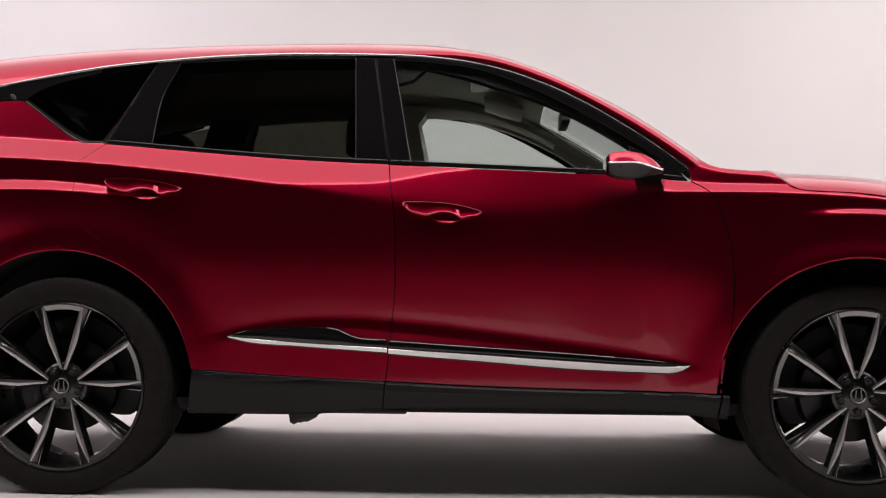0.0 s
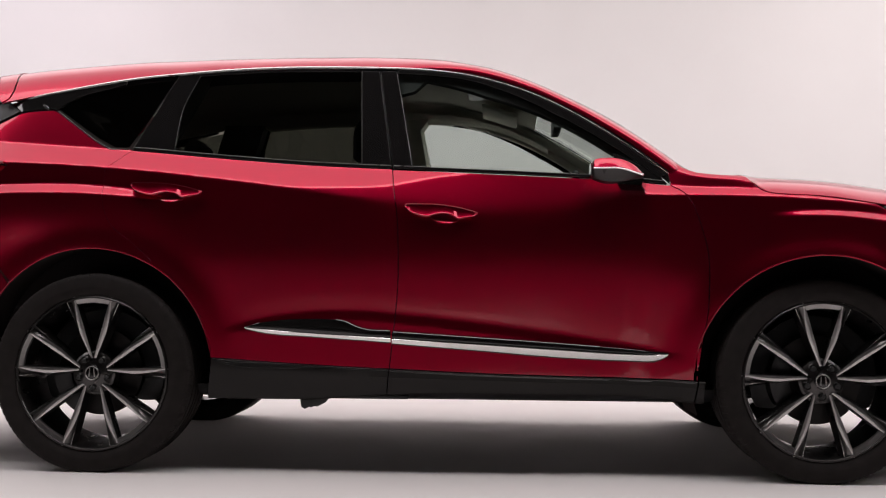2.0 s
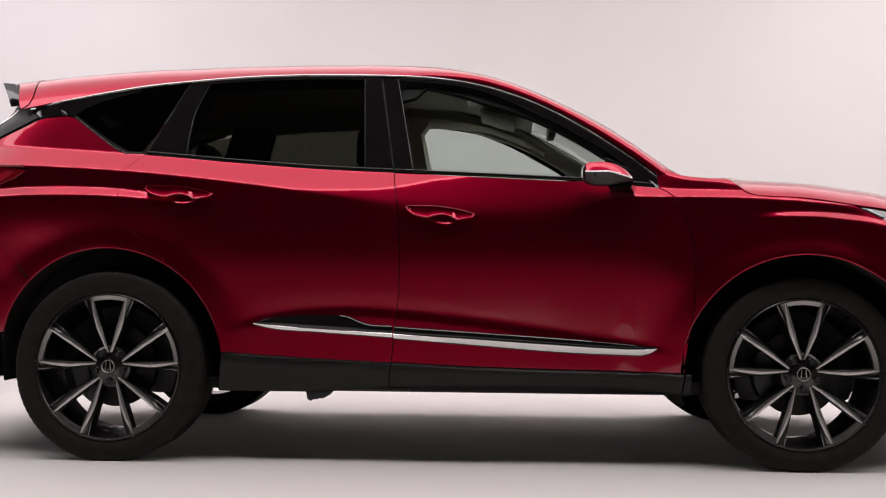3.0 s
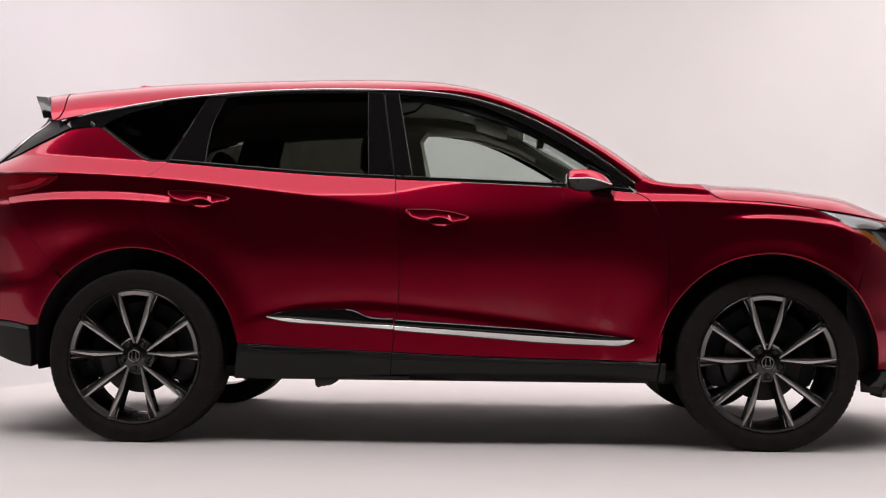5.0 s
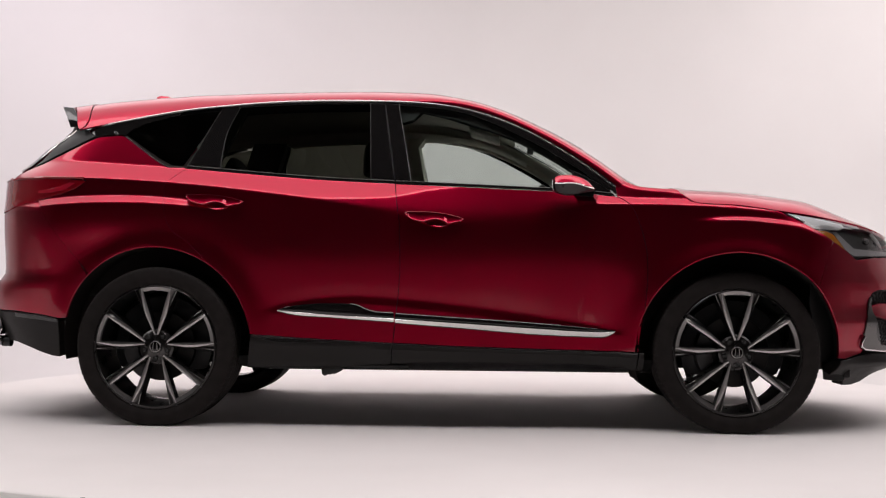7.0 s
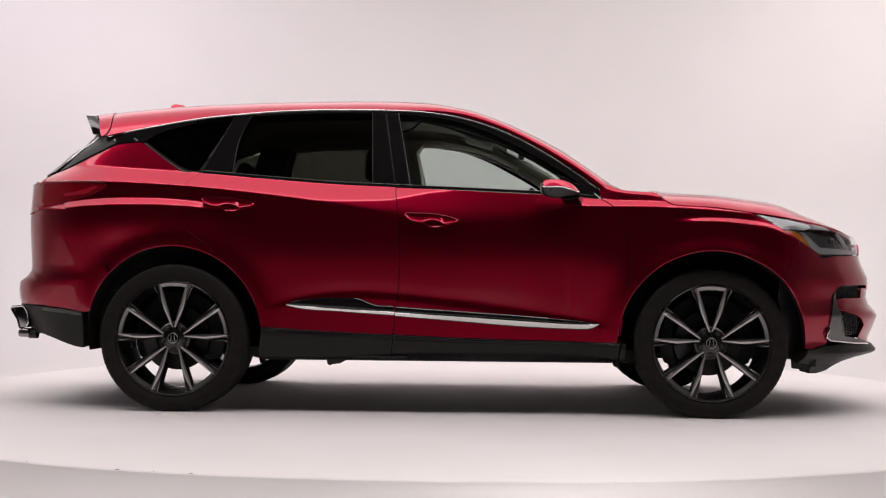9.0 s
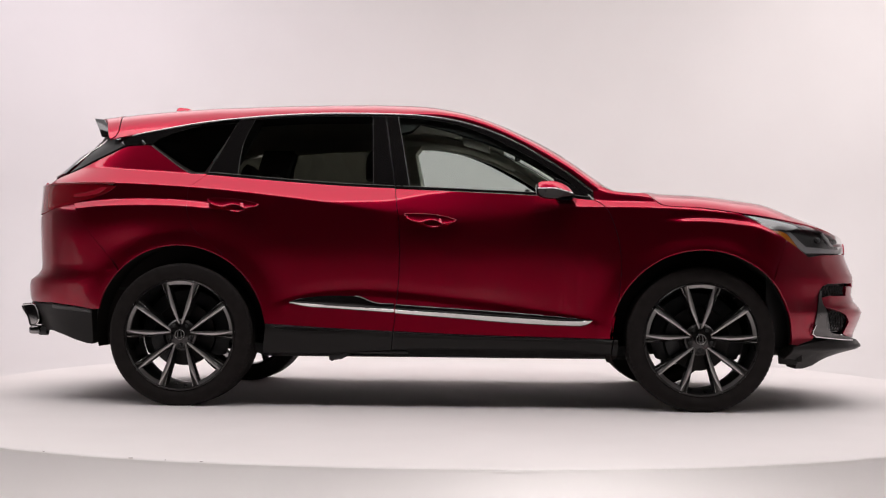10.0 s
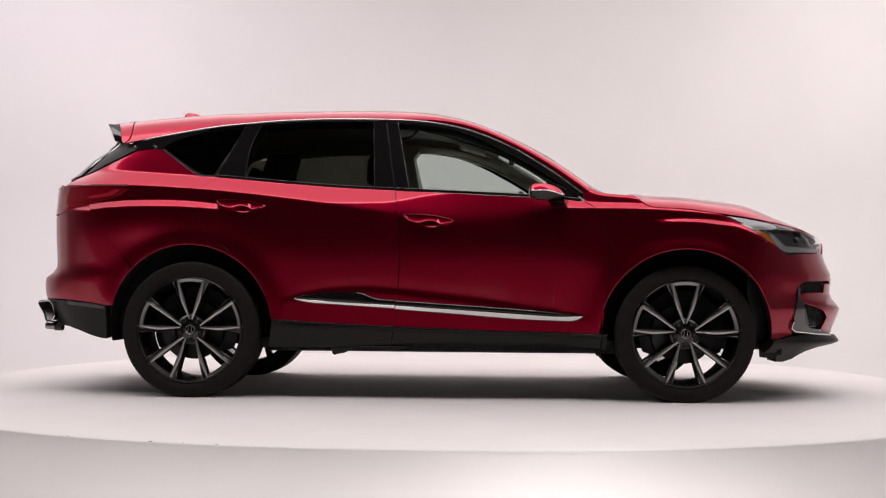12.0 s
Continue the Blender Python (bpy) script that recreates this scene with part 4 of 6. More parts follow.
    # door mirror: a painted cap that slopes outwards, over a dark housing that tucks under
    def mirror_shell(top, low, y_in, y_mid, y_out, up):
        """The shell between two lines seen from the side; up: it closes towards its lower line, else towards its upper one."""
        rows = []
        for i in range(27):
            x = 1.889 + 0.187 * i / 26
            t, b = top(x), low(x)
            h = max(t - b, 0.0015)
            tuck = min(1.0, h / 0.02)
            ring = [(x, side * y_in, b), (x, side * y_in, t)]
            for k in range(9):
                u = k / 8
                z = t - h * u if up else b + h * (1 - u)
                v = u if up else 1 - u
                ring.append((x, side * (y_mid + (y_out - y_mid) * tuck * v ** 0.85), z))
            rows.append([Vector(p) for p in ring])
        bm = loft(rows, closed=True, caps=True)
        return bm
    cap_top = curve([(1.889, 1.152), (1.894, 1.172), (1.903, 1.180), (1.925, 1.184), (1.960, 1.185), (1.990, 1.181), (2.020, 1.171), (2.050, 1.152), (2.076, 1.124)])
    cap_low = curve([(1.889, 1.148), (1.930, 1.148), (1.970, 1.149), (2.000, 1.145), (2.035, 1.134), (2.076, 1.121)])
    base_top = curve([(1.889, 1.145), (1.930, 1.145), (1.970, 1.146), (2.000, 1.142), (2.035, 1.131), (2.076, 1.119)])
    base_low = curve([(1.889, 1.132), (1.895, 1.119), (1.910, 1.110), (1.935, 1.102), (1.960, 1.099), (1.990, 1.101), (2.030, 1.108), (2.076, 1.116)])
    part("mirror_cap", mirror_shell(cap_top, cap_low, 0.90, 0.998, 1.022, True), PAINT, front, "body-coloured mirror cap").location = -front.location
    part("mirror_base", mirror_shell(base_top, base_low, 0.90, 0.985, 1.020, False), MIRROR_GREY, front, "dark plastic mirror housing").location = -front.location
    part("mirror_glass", block(1.885, 1.8885, min(side * 0.91, side * 1.00), max(side * 0.91, side * 1.00), 1.118, 1.168, 0.0012, 1), MIRROR_GLASS, front).location = -front.location
    part("mirror_strip", tube([(x, side * 1.020, (cap_low(x) + base_top(x)) / 2) for x in np.linspace(1.892, 2.07, 14)], 0.0032, 6), SATIN, front, "bright line under the mirror cap").location = -front.location
    arm = loft([[Vector((x + dx, side * y, z + dz)) for dx, dz in ((-0.045, -0.012), (0.045, -0.016), (0.05, 0.012), (-0.045, 0.014))] for x, y, z in
                ((2.065, 0.80, 1.088), (2.05, 0.88, 1.092), (2.03, 0.95, 1.106))], closed=True, caps=True)
    part("mirror_arm", arm, GLOSS_BLACK, front).location = -front.location

    # wheel housings and arch edges
    for cx, cz, r in ARCHES:
        a0, a1 = (-12, 190) if cx < 1 else (-10, 196)
        sections = []
        for p, q in zip(arc(cx, cz, r + 0.004, a0, a1, 48), arc(cx, cz, r + 0.015, a0, a1, 48)):
            s = half(p[0], max(p[1], 0.30)) * rounding(p[0], max(p[1], 0.3))
            sections.append([(p[0], side * (s - 0.012), p[1]), (p[0], side * (s - 0.05), p[1]), (q[0], side * 0.62, q[1]), (cx, side * 0.60, cz + 0.05)])
        part("wheel_housing", loft(sections), LINER, car)
        # rolled edge of the arch
        a0, a1 = (9, 164) if cx < 1 else (2, 176)
        lip = []
        for x, z in arc(cx, cz, r + 0.0015, a0, a1, 60):
            p = on(x, z)
            lip.append(p + Vector((0, side * 0.0008, 0)))
        part("arch_lip", tube(lip, 0.0034, 8), PAINT, car, "rolled painted edge of the wheel arch")
    return front, rear


near_front_door, near_rear_door = build_side(NEAR)
far_front_door, far_rear_door = build_side(FAR)


# ---- roof, bonnet, screens ----
HEADER = curve([(0, 2.25), (30, 2.24), (38, 2.20), (41, 1.75), (44, 1.50), (52, 1.40), (70, 1.36), (90, 1.34)])


def header_at(angle):
    return HEADER(angle if angle <= 90 else 180 - angle)


def build_upper():
    left = [(-0.434, 1.2), (-0.408, 8), (-0.399, 16), (-0.404, 25), (-0.424, 40), (-0.429, 90), (-0.424, 140), (-0.404, 155), (-0.399, 164), (-0.408, 172), (-0.434, 178.8)]
    # roof with its rails running down both screen pillars
    outline = []
    outline += [(x, 1.2) for x in np.linspace(-0.434, 2.20, 50)]
    outline += [(2.21, 4), (2.235, 15), (2.25, 26), (2.235, 37)]
    outline += [(header_at(a), a) for a in np.linspace(39, 141, 80)]
    outline += [(2.235, 143), (2.25, 154), (2.235, 165), (2.21, 176)]
    outline += [(x, 178.8) for x in np.linspace(2.20, -0.434, 50)]
    outline += left[::-1][1:-1]
    norm = lambda pts: [(float(u), float(v) / 100) for u, v in pts]
    place = lambda u, v: roof_place(u, v * 100)
    sheet("roof", norm(outline), place, PAINT, car, step=(0.05, 0.03), roll=0.0015, depth=0.006, gap=0.0, eps=(0.004, 0.004), flip=False)
    # windscreen
    outline = [(header_at(a) + 0.012, a) for a in np.linspace(41, 139, 60)]
    outline += [(2.245, 139.5), (2.30, 134), (2.37, 122), (2.42, 106), (2.44, 90), (2.42, 74), (2.37, 58), (2.30, 46), (2.245, 40.5)]
    sheet("windscreen", norm(outline), place, CLEAR_GLASS, car, "clear laminated windscreen", step=(0.08, 0.06), roll=0.0004, depth=0.003, eps=(0.004, 0.004))
    for flank in (0, 1):
        seal = [roof_place(header_at(a) + 0.006, 180 - a if flank else a) + Vector((0, 0, -0.010)) for a in np.linspace(39.4, 41.4, 24)]
        part("windscreen_seal", tube(seal, 0.010, 8), CABIN_DARK, car, "black seal beside the windscreen")
    part("cowl", loft([[(x, y, z) for x, z in ((2.26, 1.07), (2.30, 1.12), (2.44, 1.13), (2.50, 1.12), (2.50, 1.07))] for y in (-0.66, -0.4, 0, 0.4, 0.66)]), CABIN_DARK, car)
    # bonnet
    outline = [(x, -0.998) for x in np.linspace(2.470, 3.545, 40)] + [(3.58, -0.9), (3.60, -0.6), (3.61, 0), (3.60, 0.6), (3.58, 0.9)] + [(x, 0.998) for x in np.linspace(3.545, 2.470, 40)]
    outline += [(2.455, 0.9), (2.45, 0.7), (2.47, 0.4), (2.48, 0), (2.47, -0.4), (2.45, -0.7), (2.455, -0.9)]
    sheet("bonnet", [(float(u), float(v)) for u, v in outline], hood_place, PAINT, car, step=(0.05, 0.02), roll=0.002, depth=0.012, gap=0.0, eps=(0.004, 0.004))
    # shark-fin aerial
    fin = [(-0.310, 0), (-0.304, 0.068), (-0.294, 0.083), (-0.275, 0.085), (-0.230, 0.076), (-0.180, 0.056), (-0.120, 0.022), (-0.070, 0)]
    z0 = roof_place(-0.22, 90).z
    part("roof_aerial", loft([[(x, y, z0 - 0.008 + (RAIL_Z(x) - RAIL_Z(-0.22)) + z * k) for x, z in fin] for y, k in ((-0.03, 0.3), (-0.018, 1.0), (0, 1.5), (0.018, 1.0), (0.03, 0.3))]), PAINT, car)
    # roof spoiler: a painted blade that carries the roof on, painted cheeks and gloss black end plates
    sections = []
    for i in range(33):
        v = -1 + 2 * i / 32
        y = v * 0.50
        c = 1 - abs(v) ** 3
        edge = max(0.0, (abs(v) - 0.86) / 0.14)
        back, fwd = -0.590 - 0.055 * c, -0.372 - 0.010 * edge
        a = math.acos(min(1, abs(y) / rail_half(fwd)) ** (ROOF_POWER(fwd) / 2))
        zf = roof_place(fwd, math.degrees(a)).z - 0.012
        zb = roof_place(back, math.degrees(math.acos(min(1, abs(y) / rail_half(back)) ** (ROOF_POWER(back) / 2)))).z - 0.012
        mid = (back + fwd) / 2
        zm = (zb + zf) / 2
        sections.append([(fwd + 0.05, y, zf - 0.03), (fwd, y, zf), (mid, y, zm), (back + 0.012, y, zb), (back, y, zb - 0.006), (back + 0.006, y, zb - 0.016), (mid, y, zm - 0.035), (fwd, y, zf - 0.06)])
    part("spoiler_base", loft(sections, closed=True, caps=True), GLOSS_BLACK, car, "black underside of the roof spoiler")
    # the painted top carries the roof on and wraps down at both ends
    low = curve([(-0.59, 52), (-0.52, 40), (-0.48, 26), (-0.46, 15), (-0.44, 2)])
    edge = [(-0.428, 40), (-0.408, 25), (-0.403, 16), (-0.412, 8), (-0.438, 1.4)]
    sweep = [(x, low(x)) for x in np.linspace(-0.445, -0.585, 12)]
    outline = [(-0.433, 90)] + edge + sweep + [(-0.610, 70), (-0.625, 80), (-0.632, 90)]
    outline += [(x, 180 - a) for x, a in reversed(edge + sweep + [(-0.610, 70), (-0.625, 80)])]
    sheet("spoiler", norm(outline), lambda u, v: roof_place(u, v * 100) + Vector((0, 0, 0.004)), PAINT, car, "painted roof spoiler", step=(0.03, 0.03), roll=0.002, depth=0.012, gap=0.0008, eps=(0.004, 0.004))
    for side in (NEAR, FAR):
        fin = [(-0.566, 1.563), (-0.512, 1.558), (-0.474, 1.512), (-0.425, 1.460), (-0.462, 1.454), (-0.499, 1.450), (-0.530, 1.505)]
        part("spoiler_end", prism(fin, 0.012, lambda a, b, c: Vector((a, side * (0.712 - (b - 1.455) * 0.60 - 0.012 + c), b)), 0.002), GLOSS_BLACK, car, "gloss black spoiler end plate")
        fill = [(-0.600, 1.345), (-0.505, 1.430), (-0.440, 1.432), (-0.430, 1.446), (-0.47, 1.466), (-0.51, 1.462), (-0.56, 1.42)]
        sheet("spoiler_base", fill, skin(side, -0.012), GLOSS_BLACK, car, "black fairing under the spoiler", step=(0.03, 0.03), roll=0.001, depth=0.01, gap=0.0, eps=(0.004, 0.004), flip=side == FAR)
    # rear screen
    behind = lambda a, z: end_skin(True, -0.004)(a * 100, z)
    sheet("rear_screen", [(0.40, 1.250), (0.90, 1.238), (1.40, 1.250), (1.42, 1.36), (1.40, 1.436), (0.90, 1.438), (0.40, 1.436), (0.38, 1.36)], behind, BLACK_GLASS, car,
          "dark privacy rear screen", step=(0.08, 0.05), roll=0.0005, depth=0.004, eps=(0.005, 0.004), flip=True)
    for side in (NEAR, FAR):
        on = skin(side)
        # black side piece between rear screen and painted pillar
        pts = [(-0.412, 1.437), (-0.358, 1.397), (-0.45, 1.350), (-0.60, 1.280), (-0.668, 1.252), (-0.60, 1.330), (-0.50, 1.425), (-0.46, 1.447)]
        sheet("screen_side", pts, skin(side, 0.001), MESH_BLACK, car, "black side of the rear screen", step=(0.05, 0.05), roll=0.0015, depth=0.01, gap=0.0008, flip=side == FAR)
        strip = [skin(side, 0.003)(-0.478 - 0.175 * t, 1.440 - 0.140 * t) for t in np.linspace(0, 1, 10)]
        part("bright_trim", tube(strip, 0.0035, 6), SATIN, car, "satin edge of the rear screen")


build_upper()


# ---- nose ----
def deg(pts, tail=False):
    return [(angle_at(x, z, tail) / 100, z) for x, z in pts]


def build_nose():
    place = lambda out=0.0: (lambda a, z: end_skin(False, out)(a * 100, z))
    more = dict(step=(0.05, 0.04), eps=(0.005, 0.005), flip=False)
    # painted bumper between lamp, wheel arch and lower lip
    outline = deg([(3.185, 0.891), (3.26, 0.848), (3.316, 0.806), (3.40, 0.817), (3.50, 0.824)]) + [(0.62, 0.830), (0.70, 0.832), (0.70, 0.76), (0.665, 0.70), (0.635, 0.672)]
    outline += deg([(3.440, 0.668), (3.405, 0.655), (3.386, 0.632), (3.376, 0.575), (3.362, 0.517), (3.350, 0.455), (3.343, 0.420), (3.352, 0.388), (3.345, 0.371), (3.249, 0.347), (3.203, 0.352)])
    outline += deg(FRONT_ARCH(-2, 41)[1:] + [(3.125, 0.745), (3.165, 0.85)])
    for side in (NEAR, FAR):
        pl = place() if side == NEAR else (lambda a, z: Vector((1, -1, 1)) * place()(a, z))
        sheet("front_bumper", outline, pl, PAINT, car, gap=0.0002, roll=0.0008, depth=0.012, step=(0.04, 0.03), eps=(0.004, 0.004), flip=side == FAR)

        def bit(name, pts, mats, out=0.0, label="", **kw):
            kw = {**dict(gap=0.0, roll=0.002, depth=0.012, step=(0.05, 0.03), eps=(0.004, 0.004)), **kw}
            f = (lambda a, z: end_skin(False, out(a, z))(a * 100, z)) if callable(out) else place(out)
            pl = f if side == NEAR else (lambda a, z: Vector((1, -1, 1)) * f(a, z))
            return sheet(name, pts, pl, mats, car, label, flip=side == FAR, **kw)
        # painted lip between the two intakes
        bit("bumper_lip", [(0.385, 0.588), (0.44, 0.602), (0.60, 0.604), (0.75, 0.602), (0.90, 0.598), (0.90, 0.440), (0.80, 0.420), (0.72, 0.372), (0.60, 0.374), (0.528, 0.396), (0.540, 0.462), (0.50, 0.498), (0.46, 0.520), (0.395, 0.548), (0.382, 0.566)],
            PAINT, 0.0, "painted bumper lip between the intakes")
        # intakes: black recess and a mesh of small bars
        bit("air_intake", deg([(3.388, 0.612), (3.412, 0.652), (3.442, 0.664)]) + [(0.64, 0.674), (0.78, 0.668), (0.82, 0.590), (0.62, 0.585)] + deg([(3.44, 0.585), (3.40, 0.58)]),
            MESH_BLACK, -0.045, "black upper air intake", roll=0.001, depth=0.04)
        bit("air_intake", [(0.365, 0.56), (0.46, 0.555), (0.62, 0.55), (0.66, 0.45), (0.62, 0.392), (0.42, 0.390), (0.360, 0.45)],
            MESH_BLACK, -0.045, "black lower air intake", roll=0.001, depth=0.04)
        bit("fog_lamp", [(0.435, 0.448), (0.515, 0.440), (0.510, 0.408), (0.442, 0.410)], LAMP_GREY, -0.02, "grey fog lamp cover", roll=0.003, depth=0.02)
        for z0, z1, a0, a1 in ((0.606, 0.655, angle_at(3.405, 0.63), 57), (0.415, 0.525, 38, 53)):
            bars = []
            n = 9
            for i in range(n):
                for tilt in (1, -1):
                    a = a0 + (a1 - a0) * (i + 0.5) / n
                    h = (z1 - z0)
                    da = h * 38
                    ends = []
                    for t in (0, 0.5, 1):
                        z = z0 + h * t
                        ang = min(max(a + tilt * da * (t - 0.5), a0), a1)
                        p = end_skin(False, -0.018)(ang, z)
                        ends.append((p.x, p.y * (1 if side == NEAR else -1), p.z))
                    bars.append(tube(ends, 0.0035, 4))
            part("intake_mesh", merged(*bars), MESH_BLACK, car, "black diamond mesh of the intake")
        # blade beside the intake: dark inner side, satin outer fin
        bit("intake_blade", [(0.380, 0.620), (0.400, 0.600), (0.405, 0.500), (0.450, 0.412), (0.42, 0.395), (0.35, 0.400), (0.335, 0.44)],
            GLOSS_BLACK, -0.010, "gloss black vane beside the intake")
        fin = deg([(3.383, 0.632), (3.392, 0.628), (3.403, 0.560), (3.417, 0.490), (3.430, 0.432), (3.458, 0.407)]) + [(0.50, 0.394), (0.612, 0.376), (0.640, 0.372), (0.600, 0.362), (0.50, 0.370), (0.426, 0.379), (0.360, 0.389)]
        bit("intake_fin", fin + deg([(3.336, 0.400), (3.346, 0.450), (3.358, 0.517), (3.372, 0.575)]),
            FIN_METAL, 0.008, "satin silver fin framing the intake", depth=0.02)
        part("fin_edge", tube([tuple(Vector((1, side * -1, 1)) * end_skin(False, 0.012)(a, z)) for a, z in ((34.4, 0.452), (34.0, 0.420), (34.6, 0.400), (36, 0.388), (42.6, 0.379), (50, 0.370), (60, 0.362))], 0.005, 8),
             CHROME, car, "chrome edge of the fin")
        # grey lower lip
        low = deg([(3.208, 0.345), (3.249, 0.342), (3.345, 0.366), (3.44, 0.374), (3.55, 0.368)]) + [(0.75, 0.362), (0.90, 0.358), (0.90, 0.312), (0.72, 0.312), (0.60, 0.298), (0.56, 0.284), (0.53, 0.262), (0.46, 0.226), (0.40, 0.214), (0.350, 0.216), (0.338, 0.258), (0.30, 0.268), (0.262, 0.268)]
        bit("lower_lip", low, CLADDING, 0.004, "dark grey plastic lower lip", roll=0.006, depth=0.05, gap=0.001)
        # headlamp: clear lens over a dark house with chrome and a lit-looking reflector bowl
        lamp_top = [(2.962, 1.024), (3.05, 1.012), (3.208, 0.991), (3.365, 0.968), (3.47, 0.946)]
        lamp_pts = deg(lamp_top) + [(0.66, 0.928), (0.71, 0.910), (0.70, 0.834), (0.60, 0.832)] + deg([(3.46, 0.827), (3.40, 0.823), (3.318, 0.812), (3.205, 0.884), (3.10, 0.946), (3.02, 0.988)])
        bit("headlamp", lamp_pts, LENS, 0.0, "clear headlamp lens", gap=0.001, roll=0.0015, depth=0.004)
        bit("headlamp_house", lamp_pts, LAMP_DARK, lambda a, z: -0.055 - 0.25 * (z - 0.90), "dark grey headlamp house", roll=0.0, depth=0.0)
        brow = deg([(2.972, 1.020), (3.05, 1.008), (3.15, 0.992), (3.25, 0.974)]) + [(0.33, 0.960), (0.30, 0.945), (0.25, 0.948), (0.20, 0.950), (0.168, 0.958)] + deg([(3.05, 0.982)])
        bit("headlamp_brow", brow, LAMP_SILVER, -0.003, "bright inner brow of the headlamp", roll=0.001, depth=0.004)
        bit("headlamp_reflector", [(0.176, 0.944), (0.205, 0.943), (0.252, 0.938), (0.276, 0.922), (0.296, 0.884), (0.315, 0.846), (0.335, 0.822), (0.308, 0.830), (0.255, 0.870), (0.21, 0.908)], AMBER, -0.004, "amber side reflector", roll=0.001, depth=0.004)
        frame_low = [(0.288, 0.938), (0.306, 0.938), (0.330, 0.893), (0.356, 0.860), (0.400, 0.858), (0.50, 0.853), (0.60, 0.853), (0.66, 0.874), (0.675, 0.838), (0.58, 0.832), (0.45, 0.829), (0.346, 0.826), (0.318, 0.852), (0.300, 0.892)]
        bit("headlamp_frame", frame_low, LAMP_GREY, lambda a, z: -0.005 - 0.25 * (z - 0.842), "silver daytime-light frame", roll=0.001, depth=0.004)
        for a in (44, 52, 60):
            p = end_skin(False, -0.03)(a, 0.898)
            p.y *= -side
            bm = bmesh.new()
            bmesh.ops.create_uvsphere(bm, u_segments=14, v_segments=8, radius=0.017, matrix=Matrix.Translation(p))
            part("headlamp_projector", bm, GLOSS_BLACK, car, "round projector lens")
        pts = [end_skin(False, -0.022)(a, z) for a, z in ((48.8, 0.936), (50.5, 0.905), (52.8, 0.872))]
        part("lamp_blade", tube([Vector((p.x, p.y * -side, p.z)) for p in pts], 0.009, 8), LAMP_SILVER, car, "bright slanted light blade")
    sheet("nose_backing", [(0.20, 0.33), (1.60, 0.33), (1.60, 0.80), (1.40, 0.86), (0.40, 0.86), (0.20, 0.80)], place(-0.075), MESH_BLACK, car, "black structure behind the intakes", step=(0.06, 0.05), roll=0.0, depth=0.0, eps=(0.005, 0.005))
    # painted bridge between the two upper intakes
    sheet("intake_bridge", [(0.57, 0.655), (0.72, 0.655), (1.08, 0.655), (1.23, 0.655), (1.23, 0.595), (1.05, 0.592), (0.75, 0.592), (0.57, 0.595)], place(-0.002), PAINT, car, "painted bridge between the intakes", step=(0.06, 0.04), roll=0.003, depth=0.02, eps=(0.005, 0.005))
    sheet("bumper_edge", [(0.625, 0.676), (0.72, 0.690), (1.08, 0.690), (1.175, 0.676), (1.14, 0.648), (1.05, 0.646), (0.75, 0.646), (0.66, 0.648)], place(0.0), PAINT, car, "painted edge over the intake", step=(0.06, 0.04), roll=0.004, depth=0.02, eps=(0.005, 0.005))
    # grille in the middle
    g = [(0.675, 0.80), (0.70, 0.880), (1.10, 0.880), (1.125, 0.80), (1.125, 0.74), (1.09, 0.62), (0.71, 0.62), (0.675, 0.74)]
    sheet("grille", g, place(-0.03), MESH_BLACK, car, "black front grille", step=(0.06, 0.04), roll=0.002, depth=0.02, eps=(0.005, 0.005))
    for k in range(7):
        z = 0.645 + k * 0.035
        pts = [tuple(end_skin(False, -0.024)(a, z)) for a in np.linspace(76, 104, 9)]
        part("grille_bar", tube(pts, 0.006, 6), GUNMETAL, car)
    badge = [(1, 0), (0.5, 0.87), (-0.5, 0.87), (-1, 0), (-0.5, -0.87), (0.5, -0.87)]
    c = end_skin(False, 0.0)(90, 0.76)
    part("badge", prism([(a * 0.06, b * 0.05) for a, b in badge], 0.02, lambda a, b, cc: Vector((c.x - 0.012 + cc, a, 0.76 + b)), 0.004), CHROME, car, "plain chrome badge")
    sheet("bumper_brow", [(0.665, 0.832), (0.69, 0.893), (0.80, 0.903), (1.0, 0.903), (1.11, 0.893), (1.135, 0.832), (1.105, 0.884), (0.695, 0.884)], place(0.004), PAINT, car, "", step=(0.06, 0.03), roll=0.002, depth=0.012, eps=(0.005, 0.005))
    part("tow_cover", block(3.255, 3.285, -0.80, -0.70, 0.255, 0.30, 0.006), CLADDING, car)


build_nose()


